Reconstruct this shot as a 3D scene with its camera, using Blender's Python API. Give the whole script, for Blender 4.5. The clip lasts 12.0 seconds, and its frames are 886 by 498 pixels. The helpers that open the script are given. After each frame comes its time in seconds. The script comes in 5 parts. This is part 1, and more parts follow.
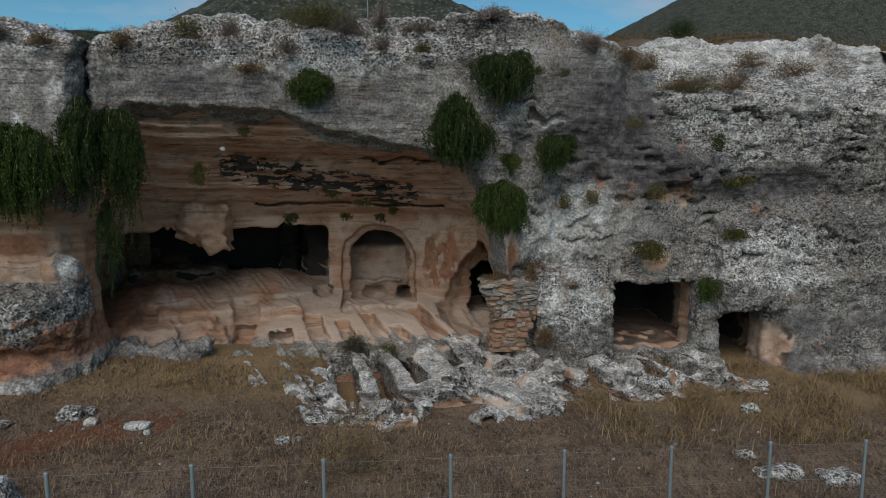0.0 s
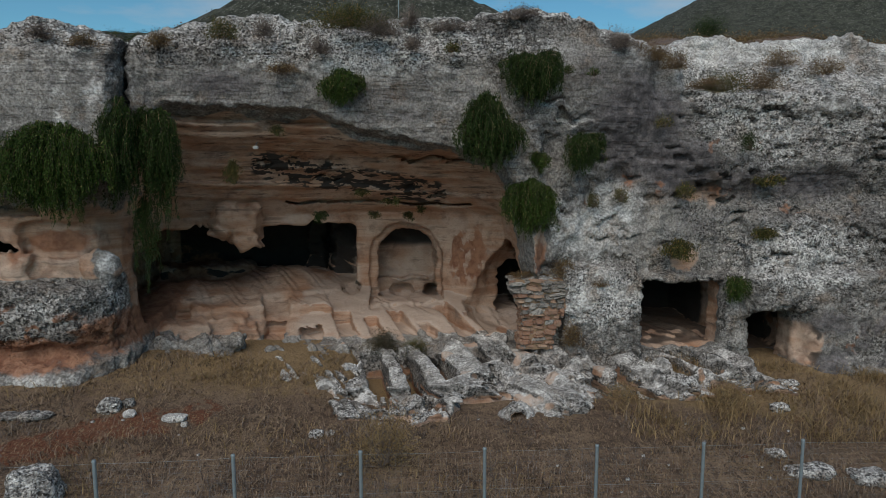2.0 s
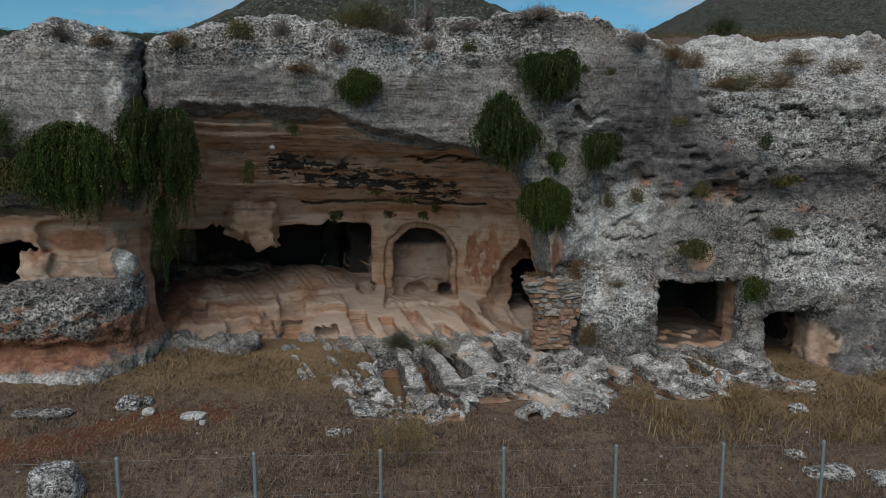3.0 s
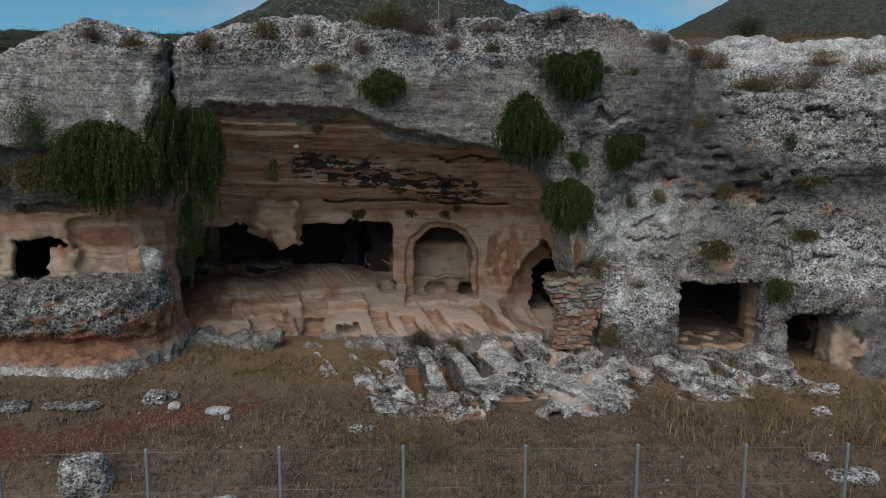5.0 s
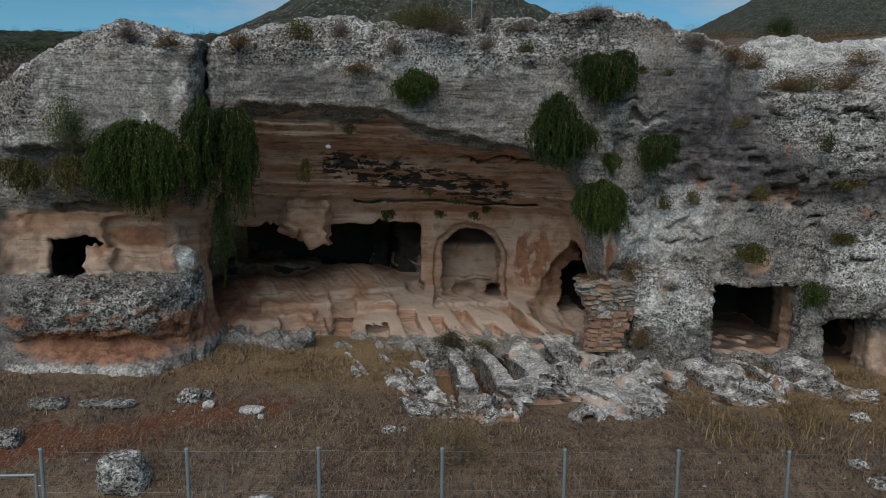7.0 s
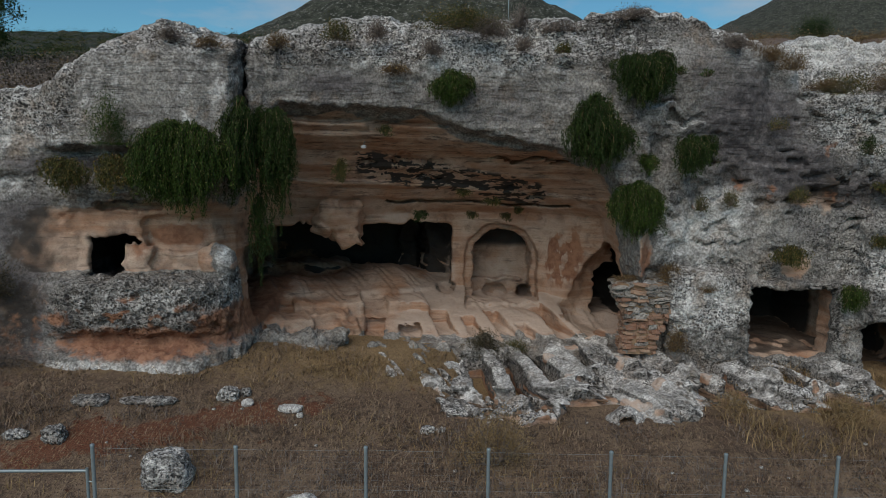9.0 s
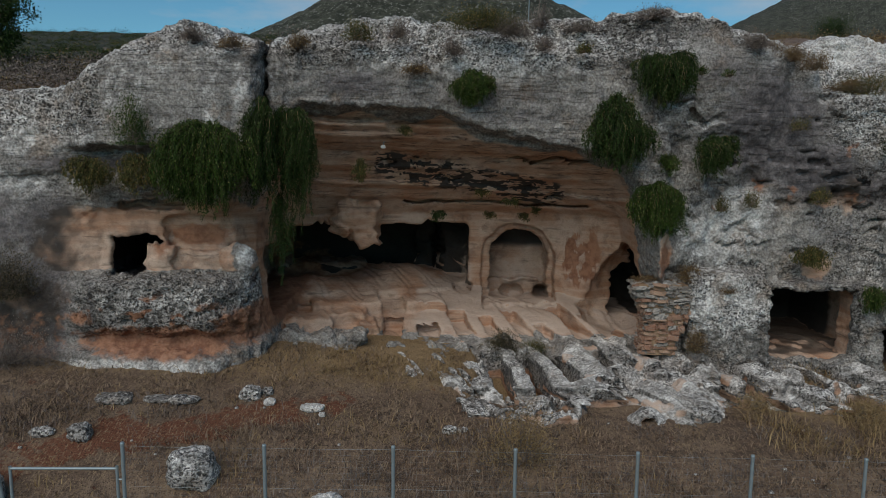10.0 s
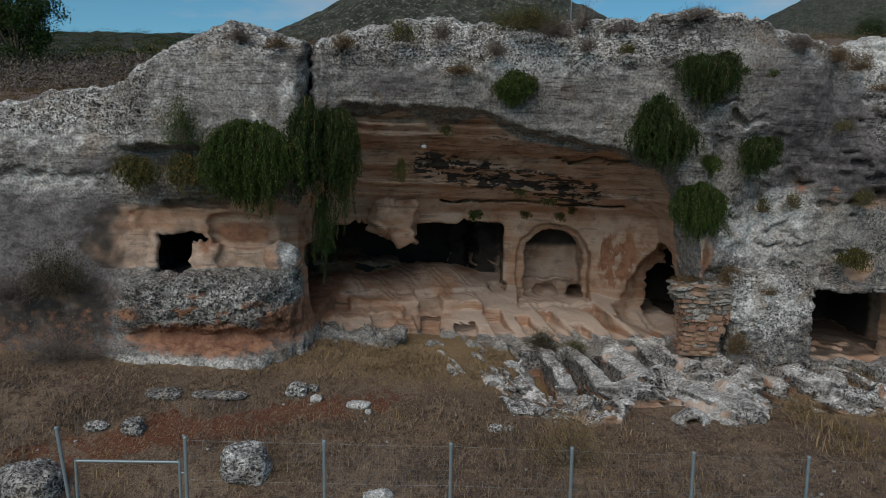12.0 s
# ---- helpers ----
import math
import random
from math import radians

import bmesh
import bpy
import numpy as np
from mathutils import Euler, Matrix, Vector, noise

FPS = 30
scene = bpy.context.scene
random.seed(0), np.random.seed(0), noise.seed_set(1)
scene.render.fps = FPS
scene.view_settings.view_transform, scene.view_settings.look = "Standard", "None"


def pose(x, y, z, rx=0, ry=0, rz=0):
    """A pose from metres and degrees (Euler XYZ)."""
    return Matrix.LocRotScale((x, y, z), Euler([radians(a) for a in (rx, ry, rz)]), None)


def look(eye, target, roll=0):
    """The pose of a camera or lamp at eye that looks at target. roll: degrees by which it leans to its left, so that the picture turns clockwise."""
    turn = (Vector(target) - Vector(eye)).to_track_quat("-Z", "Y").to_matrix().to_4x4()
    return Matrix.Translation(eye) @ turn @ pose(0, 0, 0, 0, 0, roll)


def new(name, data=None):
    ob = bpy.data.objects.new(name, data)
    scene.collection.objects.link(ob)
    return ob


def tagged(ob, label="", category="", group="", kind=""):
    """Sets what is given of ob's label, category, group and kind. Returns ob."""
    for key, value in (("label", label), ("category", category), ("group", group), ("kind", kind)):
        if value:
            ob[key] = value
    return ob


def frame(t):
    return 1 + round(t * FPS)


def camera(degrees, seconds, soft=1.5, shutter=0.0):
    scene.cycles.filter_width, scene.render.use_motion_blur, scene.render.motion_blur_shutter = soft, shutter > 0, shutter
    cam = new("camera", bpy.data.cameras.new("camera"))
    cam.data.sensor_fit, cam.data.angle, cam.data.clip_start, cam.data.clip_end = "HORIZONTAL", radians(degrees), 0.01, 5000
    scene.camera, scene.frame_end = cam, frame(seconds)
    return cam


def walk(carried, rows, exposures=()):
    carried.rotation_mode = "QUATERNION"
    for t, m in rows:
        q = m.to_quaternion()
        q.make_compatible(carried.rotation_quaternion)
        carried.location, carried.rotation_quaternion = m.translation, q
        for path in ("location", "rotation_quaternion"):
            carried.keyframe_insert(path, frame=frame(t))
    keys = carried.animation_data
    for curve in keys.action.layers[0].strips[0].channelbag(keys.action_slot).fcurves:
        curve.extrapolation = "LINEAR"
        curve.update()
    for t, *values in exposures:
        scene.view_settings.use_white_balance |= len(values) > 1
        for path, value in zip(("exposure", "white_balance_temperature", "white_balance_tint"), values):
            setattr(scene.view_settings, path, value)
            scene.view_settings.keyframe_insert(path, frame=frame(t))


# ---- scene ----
cam = camera(63.4, 12.0, soft=0.7)
METRES, EYE, TILT, LEAN, TURN = 2.8, 6.2, 0.0, 0.0, -7.0
ROWS = [
    (0.0, 0.0, 0.0, 0.0, -0.01, -7.72, 0.06),
    (0.5, -0.0174, -0.0002, -0.0041, 0.4, -7.73, 0.07),
    (1.0, -0.0326, -0.0196, -0.0118, 0.77, -7.73, 0.06),
    (1.5, -0.0638, -0.0492, -0.0113, 1.15, -7.72, 0.05),
    (2.0, -0.1, -0.0745, -0.0116, 1.54, -7.73, 0.04),
    (2.5, -0.1383, -0.0812, -0.0125, 1.92, -7.72, 0.05),
    (3.0, -0.1632, -0.0832, -0.0138, 2.32, -7.74, 0.05),
    (5.0, -0.1965, -0.1281, -0.0214, 3.82, -7.7, -0.19),
    (5.5, -0.2316, -0.1143, -0.0204, 4.2, -7.69, -0.24),
    (6.0, -0.2691, -0.1119, -0.0206, 4.58, -7.68, -0.27),
    (6.5, -0.3041, -0.1112, -0.0199, 4.94, -7.68, -0.31),
    (7.0, -0.3356, -0.1124, -0.0197, 5.29, -7.68, -0.37),
    (9.0, -0.5295, -0.1276, -0.021, 6.61, -7.66, -0.56),
    (9.5, -0.5871, -0.1369, -0.0184, 6.92, -7.66, -0.58),
    (10.0, -0.6509, -0.1508, -0.0184, 7.23, -7.68, -0.63),
    (10.5, -0.7151, -0.1639, -0.0186, 7.53, -7.68, -0.66),
    (11.0, -0.7783, -0.1756, -0.0187, 7.83, -7.68, -0.71),
    (11.5, -0.8463, -0.1924, -0.0207, 8.13, -7.69, -0.73),
    (12.0, -0.9121, -0.2247, -0.024, 8.43, -7.69, -0.78),
]
walk(cam, [(t, pose(0, 0, EYE, TILT, LEAN, TURN) @ pose(METRES * x, METRES * y, METRES * z, 90 + pitch, roll, yaw)) for t, x, y, z, yaw, pitch, roll in ROWS], [(0.0, -0.05), (12.0, -0.1)])

# ---- world, sun, exposure ----
world = bpy.data.worlds.new("sky")
scene.world = world
world.use_nodes = True
wn = world.node_tree.nodes
sky = wn.new("ShaderNodeTexSky")
sky.sky_type, sky.sun_disc = "NISHITA", False
SUN_EL, SUN_AZ = 44, 200
sky.sun_elevation, sky.sun_rotation = radians(SUN_EL), radians(SUN_AZ)
sky.ozone_density, sky.dust_density, sky.air_density = 1.4, 0.0, 1.0
# thin white cloud veils over a clear blue sky
wt = world.node_tree
vec = wn.new("ShaderNodeTexCoord").outputs["Generated"]
mp = wn.new("ShaderNodeMapping")
mp.inputs["Scale"].default_value = (1.0, 1.0, 3.2)
veil = wn.new("ShaderNodeTexNoise")
veil.inputs["Scale"].default_value, veil.inputs["Detail"].default_value, veil.inputs["Roughness"].default_value = 3.4, 7, 0.55
ramp = wn.new("ShaderNodeMapRange")
ramp.inputs["From Min"].default_value, ramp.inputs["From Max"].default_value = 0.55, 0.80
tint, cloud = wn.new("ShaderNodeMix"), wn.new("ShaderNodeMix")
for nd in (tint, cloud):
    nd.data_type = "RGBA"
tint.blend_type = "MULTIPLY"
tint.inputs["Factor"].default_value = 1.0
tint.inputs["B"].default_value = (0.55, 0.97, 1.08, 1)
cloud.inputs["B"].default_value = (5.6, 6.0, 6.6, 1)
wt.links.new(vec, mp.inputs["Vector"])
wt.links.new(mp.outputs["Vector"], veil.inputs["Vector"])
wt.links.new(veil.outputs["Fac"], ramp.inputs["Value"])
wt.links.new(sky.outputs["Color"], tint.inputs["A"])
wt.links.new(tint.outputs["Result"], cloud.inputs["A"])
wt.links.new(ramp.outputs["Result"], cloud.inputs["Factor"])
wt.links.new(cloud.outputs["Result"], wn["Background"].inputs["Color"])
wn["Background"].inputs["Strength"].default_value = 0.075
sun = new("sun", bpy.data.lights.new("sun", "SUN"))
sun.data.energy, sun.data.angle, sun.data.color = 2.3, radians(60), (1.0, 0.915, 0.80)
sa, se = radians(SUN_AZ), radians(SUN_EL)
sun.matrix_world = look((0, 0, 40), Vector((0, 0, 40)) - Vector((math.sin(sa) * math.cos(se), math.cos(sa) * math.cos(se), math.sin(se))))

# ---- numeric noise ----
RNG = np.random.RandomState(7)
PERM = np.tile(RNG.permutation(256), 3).astype(np.int32)
GRAD = RNG.randn(256, 3).astype(np.float32)
GRAD /= np.linalg.norm(GRAD, axis=1, keepdims=True)


def perlin(p):
    """Gradient noise, about -0.7 to 0.7, of an (n, 3) array."""
    p = np.asarray(p, np.float32)
    i = np.floor(p).astype(np.int32)
    f = p - i
    u = f * f * f * (f * (f * 6 - 15) + 10)
    i &= 255
    out = 0
    for dx in (0, 1):
        a = PERM[i[:, 0] + dx]
        wx = u[:, 0] if dx else 1 - u[:, 0]
        for dy in (0, 1):
            b = PERM[a + i[:, 1] + dy]
            wy = u[:, 1] if dy else 1 - u[:, 1]
            for dz in (0, 1):
                g = GRAD[PERM[b + i[:, 2] + dz]]
                wz = u[:, 2] if dz else 1 - u[:, 2]
                d = g[:, 0] * (f[:, 0] - dx) + g[:, 1] * (f[:, 1] - dy) + g[:, 2] * (f[:, 2] - dz)
                out = out + wx * wy * wz * d
    return out


def fbm(p, scale, octaves=3, gain=0.5, seed=0.0):
    p = np.asarray(p, np.float32) * np.asarray(scale, np.float32) + seed
    amp, out = 1.0, 0
    for k in range(octaves):
        out = out + amp * perlin(p)
        p, amp = p * 2.03 + 17.3, amp * gain
    return out


def sstep(a, b, v):
    t = np.clip((v - a) / (b - a), 0, 1)
    return t * t * (3 - 2 * t)


def smax(a, b, k):
    h = np.clip(0.5 + 0.5 * (a - b) / k, 0, 1)
    return b + (a - b) * h + k * h * (1 - h)


def smin(a, b, k):
    return -smax(-a, -b, k)


def box(p, lo, hi, r=0.1, turn=0.0):
    """Distance to a rounded box between two corners, turned about its own upright axis."""
    lo, hi = np.array(lo, np.float32), np.array(hi, np.float32)
    c, e = (lo + hi) / 2, (hi - lo) / 2 - r
    q = p - c
    if turn:
        s, co = math.sin(radians(turn)), math.cos(radians(turn))
        q = np.stack((q[:, 0] * co + q[:, 1] * s, -q[:, 0] * s + q[:, 1] * co, q[:, 2]), 1)
    q = np.abs(q) - e
    return np.linalg.norm(np.maximum(q, 0), axis=1) + np.minimum(q.max(1), 0) - r


def ball(p, c, r):
    """Rough distance to an ellipsoid."""
    r = np.array(r, np.float32)
    k = np.linalg.norm((p - np.array(c, np.float32)) / r, axis=1)
    return (k - 1) * r.min()


def arch(p, x0, x1, z0, spring, y0, y1):
    """Distance to an arched tunnel along y."""
    cx, r = (x0 + x1) / 2, (x1 - x0) / 2
    dx, dz = p[:, 0] - cx, p[:, 2] - spring
    up = np.where(dz > 0, np.sqrt(dx * dx + dz * dz) - r, np.abs(dx) - r)
    return np.maximum.reduce([up, z0 - p[:, 2], y0 - p[:, 1], p[:, 1] - y1])


def sdf_mesh(field, lo, hi, h, band=0.45):
    """Surface nets: vertices and quads of the zero level of field(points), solid where it is negative."""
    lo = np.array(lo, np.float32)
    m = 4
    n = (np.ceil((np.array(hi) - lo) / h / m).astype(int)) * m + 1
    nc = (n - 1) // m + 1
    ax = [lo[k] + h * m * np.arange(nc[k]) for k in range(3)]
    C = np.stack(np.meshgrid(*ax, indexing="ij"), -1).reshape(-1, 3).astype(np.float32)
    c = field(C).reshape(nc)
    near = np.abs(c) < band
    block = np.zeros(nc - 1, bool)
    cmin, cmax = np.full(nc - 1, 9.0, np.float32), np.full(nc - 1, -9.0, np.float32)
    for d in np.ndindex(2, 2, 2):
        s = tuple(slice(d[k], nc[k] - 1 + d[k]) for k in range(3))
        block |= near[s]
        cmin, cmax = np.minimum(cmin, c[s]), np.maximum(cmax, c[s])
    block |= (cmin < 0) & (cmax > 0)
    base = np.where(cmin + cmax < 0, -1.0, 1.0).astype(np.float32)
    full = np.ones(n, np.float32)
    full[:-1, :-1, :-1] = base.repeat(m, 0).repeat(m, 1).repeat(m, 2)
    full[-1], full[:, -1], full[:, :, -1] = full[-2], full[:, -2], full[:, :, -2]
    bi = np.argwhere(block)
    off = np.stack(np.meshgrid(*[np.arange(m + 1)] * 3, indexing="ij"), -1).reshape(-1, 3)
    for part_i in np.array_split(bi, max(1, len(bi) // 6000)):
        idx = (part_i[:, None, :] * m + off[None]).reshape(-1, 3)
        full[idx[:, 0], idx[:, 1], idx[:, 2]] = field((lo + h * idx).astype(np.float32))
    ins = full < 0
    cnt = np.zeros(n - 1, np.int8)
    for d in np.ndindex(2, 2, 2):
        cnt += ins[tuple(slice(d[k], n[k] - 1 + d[k]) for k in range(3))]
    cells = np.argwhere((cnt > 0) & (cnt < 8))
    ident = np.full(n - 1, -1, np.int32)
    ident[cells[:, 0], cells[:, 1], cells[:, 2]] = np.arange(len(cells))
    corner = {d: full[cells[:, 0] + d[0], cells[:, 1] + d[1], cells[:, 2] + d[2]] for d in np.ndindex(2, 2, 2)}
    total, weight = np.zeros((len(cells), 3), np.float32), np.zeros(len(cells), np.float32)
    for a in corner:
        for k in range(3):
            if a[k] == 0:
                b = tuple(1 if j == k else a[j] for j in range(3))
                va, vb = corner[a], corner[b]
                cross = (va < 0) != (vb < 0)
                t = np.where(cross, va / np.where(cross, va - vb, 1), 0)
                q = np.tile(np.array(a, np.float32), (len(cells), 1))
                q[:, k] = t
                total += q * cross[:, None]
                weight += cross
    verts = lo + h * (cells + total / weight[:, None])
    quads = []
    for k in range(3):
        u, v = (k + 1) % 3, (k + 2) % 3
        s0, s1 = [slice(1, n[j] - 1) for j in range(3)], [slice(1, n[j] - 1) for j in range(3)]
        s0[k], s1[k] = slice(0, n[k] - 1), slice(1, n[k])
        a, b = ins[tuple(s0)], ins[tuple(s1)]
        e = np.argwhere(a != b)
        flip = b[e[:, 0], e[:, 1], e[:, 2]]
        e[:, u] += 1
        e[:, v] += 1
        q = []
        for du, dv in ((-1, -1), (0, -1), (0, 0), (-1, 0)):
            g = e.copy()
            g[:, u] += du
            g[:, v] += dv
            q.append(ident[g[:, 0], g[:, 1], g[:, 2]])
        q = np.stack(q, 1)
        q[flip] = q[flip][:, ::-1]
        quads.append(q)
    quads = np.concatenate(quads)
    return verts, quads[(quads >= 0).all(1)]


def normals(v, q):
    d = np.cross(v[q[:, 2]] - v[q[:, 0]], v[q[:, 3]] - v[q[:, 1]])
    out = np.zeros_like(v)
    for k in range(4):
        for j in range(3):
            out[:, j] += np.bincount(q[:, k], d[:, j], len(v))
    return out / np.maximum(np.linalg.norm(out, axis=1, keepdims=True), 1e-9)


def mesh_from(name, v, faces, mat, smooth=True, parent=None):
    """A mesh object out of arrays of vertices and of triangles or quads."""
    me = bpy.data.meshes.new(name)
    k = faces.shape[1]
    me.vertices.add(len(v))
    me.vertices.foreach_set("co", np.asarray(v, np.float32).ravel())
    me.loops.add(faces.size)
    me.loops.foreach_set("vertex_index", faces.astype(np.int32).ravel())
    me.polygons.add(len(faces))
    me.polygons.foreach_set("loop_start", np.arange(0, faces.size, k, dtype=np.int32))
    me.polygons.foreach_set("use_smooth", np.full(len(faces), smooth))
    me.update(calc_edges=True)
    me.materials.append(mat)
    ob = new(name, me)
    ob.parent = parent
    return ob


def masks(ob, values, name="zone"):
    """Per-vertex amounts of up to four kinds of surface."""
    at = ob.data.attributes.new(name, "FLOAT_COLOR", "POINT")
    at.data.foreach_set("color", np.clip(values, 0, 1).astype(np.float32).ravel())
    return ob


def grid_mesh(name, xs, ys, height, mat, parent=None):
    X, Y = np.meshgrid(xs, ys, indexing="ij")
    v = np.stack((X, Y, height(X.ravel(), Y.ravel()).reshape(X.shape)), -1).reshape(-1, 3)
    i = np.arange(len(xs) * len(ys)).reshape(len(xs), len(ys))
    q = np.stack((i[:-1, :-1], i[1:, :-1], i[1:, 1:], i[:-1, 1:]), -1).reshape(-1, 4)
    return mesh_from(name, v, q, mat, parent=parent)


# ---- materials ----
class Mat:
    """Short hand for building a node material."""

    def __init__(self, name):
        self.m = bpy.data.materials.new(name)
        self.m.use_nodes = True
        self.t = self.m.node_tree
        self.bsdf = self.t.nodes["Principled BSDF"]
        self.bsdf.inputs["Roughness"].default_value = 0.9
        self.bsdf.inputs["Specular IOR Level"].default_value = 0.2

    def node(self, kind, **sets):
        nd = self.t.nodes.new(kind)
        for key, val in sets.items():
            setattr(nd, key, val)
        return nd

    def put(self, sock, val):
        if isinstance(val, bpy.types.NodeSocket):
            self.t.links.new(val, sock)
        else:
            sock.default_value = (*val, 1) if isinstance(val, tuple) and len(val) == 3 and sock.type == "RGBA" else val

    def coords(self):
        return self.node("ShaderNodeTexCoord").outputs["Object"]

    def noise(self, vec, scale, detail=4, rough=0.55, stretch=None):
        if stretch:
            mp = self.node("ShaderNodeMapping")
            mp.inputs["Scale"].default_value = stretch
            self.put(mp.inputs["Vector"], vec)
            vec = mp.outputs["Vector"]
        nd = self.node("ShaderNodeTexNoise")
        self.put(nd.inputs["Vector"], vec)
        nd.inputs["Scale"].default_value, nd.inputs["Detail"].default_value, nd.inputs["Roughness"].default_value = scale, detail, rough
        return nd.outputs["Fac"]

    def cells(self, vec, scale, feature="F1"):
        nd = self.node("ShaderNodeTexVoronoi", feature=feature)
        self.put(nd.inputs["Vector"], vec)
        nd.inputs["Scale"].default_value = scale
        return nd.outputs["Distance"]

    def step(self, fac, a, b, lo=0.0, hi=1.0):
        nd = self.node("ShaderNodeMapRange", interpolation_type="SMOOTHSTEP")
        self.put(nd.inputs["Value"], fac)
        for key, val in (("From Min", a), ("From Max", b), ("To Min", lo), ("To Max", hi)):
            nd.inputs[key].default_value = val
        return nd.outputs["Result"]

    def math(self, op, a, b=0.0):
        nd = self.node("ShaderNodeMath", operation=op)
        self.put(nd.inputs[0], a)
        self.put(nd.inputs[1], b)
        return nd.outputs[0]

    def mix(self, fac, a, b, blend="MIX"):
        nd = self.node("ShaderNodeMix", data_type="RGBA", blend_type=blend)
        self.put(nd.inputs["Factor"], fac)
        self.put(nd.inputs["A"], a)
        self.put(nd.inputs["B"], b)
        return nd.outputs["Result"]

    def attribute(self, name):
        nd = self.node("ShaderNodeAttribute", attribute_name=name)
        sep = self.node("ShaderNodeSeparateColor")
        self.put(sep.inputs[0], nd.outputs["Color"])
        return (*sep.outputs, nd.outputs["Alpha"])

    def bump(self, height, strength, distance):
        nd = self.node("ShaderNodeBump")
        nd.inputs["Strength"].default_value, nd.inputs["Distance"].default_value = strength, distance
        self.put(nd.inputs["Height"], height)
        old = self.bsdf.inputs["Normal"]
        if old.is_linked:
            self.put(nd.inputs["Normal"], old.links[0].from_socket)
        self.put(old, nd.outputs["Normal"])

    def done(self, colour, rough=0.9):
        self.put(self.bsdf.inputs["Base Color"], colour)
        self.put(self.bsdf.inputs["Roughness"], rough)
        return self.m


def rock_material(name="weathered_limestone"):
    """Grey limestone under white and black lichen; zone: warm cut stone, white lichen, dark stains and painted shade,
    red earth.
    """
    k = Mat(name)
    c = k.coords()
    warm, white, dark, red = k.attribute("zone")
    big, mid, fine = k.noise(c, 0.6, 4), k.noise(c, 3.2, 5, 0.62), k.noise(c, 13, 4, 0.65)
    strata = k.noise(c, 1.0, 4, 0.6, stretch=(0.5, 0.5, 5.0))
    pits = k.cells(c, 10)
    spot, speck = k.noise(c, 8.0, 3, 0.72, stretch=(1, 1, 1.4)), k.noise(c, 17, 3, 0.75)
    cover = k.noise(c, 1.1, 4, 0.6)
    thin = k.step(cover, 0.40, 0.58)
    clean = k.step(white, 0.8, 1.0, 1.0, 0.45)
    grey = k.mix(k.step(big, 0.32, 0.68), (0.17, 0.161, 0.150), (0.30, 0.284, 0.260))
    grey = k.mix(k.step(mid, 0.40, 0.72, 0, 0.8), grey, (0.40, 0.383, 0.355))
    streak = k.noise(c, 2.4, 4, 0.6, stretch=(1.6, 1.6, 0.25))
    grey = k.mix(k.step(streak, 0.46, 0.70, 0, 0.55), grey, (0.12, 0.115, 0.118))
    pale = k.mix(k.step(mid, 0.28, 0.66), (0.44, 0.428, 0.405), (0.70, 0.688, 0.66))
    pale = k.mix(k.math("MULTIPLY", k.step(big, 0.5, 0.7, 0, 0.6), clean), pale, (0.27, 0.245, 0.225))
    blend = k.math("ADD", white, k.math("ADD", k.math("MULTIPLY", k.math("SUBTRACT", mid, 0.5), 0.9), k.math("MULTIPLY", k.math("SUBTRACT", fine, 0.5), 0.6)))
    col = k.mix(k.step(blend, 0.22, 0.80), grey, pale)
    rust = k.noise(c, 0.9, 5, 0.68)
    col = k.mix(k.step(rust, 0.54, 0.68, 0, 0.55), col, k.mix(mid, (0.20, 0.14, 0.095), (0.33, 0.25, 0.18)))
    pitted = k.attribute("wear")[0]
    bent = k.node("ShaderNodeVectorMath", operation="ADD")
    warp = k.node("ShaderNodeTexNoise")
    warp.inputs["Scale"].default_value, warp.inputs["Detail"].default_value = 6.0, 4
    k.put(warp.inputs["Vector"], c)
    shift = k.node("ShaderNodeVectorMath", operation="SCALE")
    shift.inputs["Scale"].default_value = 0.22
    k.put(shift.inputs[0], warp.outputs["Color"])
    k.put(bent.inputs[0], c)
    k.put(bent.inputs[1], shift.outputs[0])
    pocks, dots = k.cells(bent.outputs[0], 5.5), k.cells(bent.outputs[0], 13)
    density = k.math("ADD", k.math("MULTIPLY", k.math("SUBTRACT", cover, 0.5), 2.2), pitted)
    holes = k.math("MULTIPLY", k.step(k.math("SUBTRACT", pocks, k.math("MULTIPLY", spot, 0.45)), -0.06, 0.10, 1.0, 0.0), k.step(density, 0.5, 0.9))
    small = k.math("MULTIPLY", k.step(k.math("SUBTRACT", dots, k.math("MULTIPLY", speck, 0.55)), -0.04, 0.12, 0.9, 0.0), k.math("MULTIPLY", k.step(density, 0.15, 0.65), k.step(pitted, 0.0, 0.2)))
    holes = k.math("MAXIMUM", holes, small)
    col = k.mix(k.math("MULTIPLY", holes, k.step(white, 0.85, 1.0, 0.92, 0.7)), col, (0.05, 0.046, 0.044))
    col = k.mix(k.math("MULTIPLY", k.step(speck, 0.53, 0.62, 0, 0.75), k.step(density, 0.0, 0.6, 0.1, 1.0)), col, (0.075, 0.07, 0.066))
    grit = k.noise(c, 15, 4, 0.72)
    col = k.mix(k.step(grit, 0.36, 0.64, 0.0, 1.0), k.mix(1.0, col, (0.55, 0.54, 0.53), "MULTIPLY"), k.mix(1.0, col, (1.28, 1.28, 1.28), "MULTIPLY"))
    crack = k.noise(c, 1.0, 5, 0.66, stretch=(0.9, 0.9, 6.0))
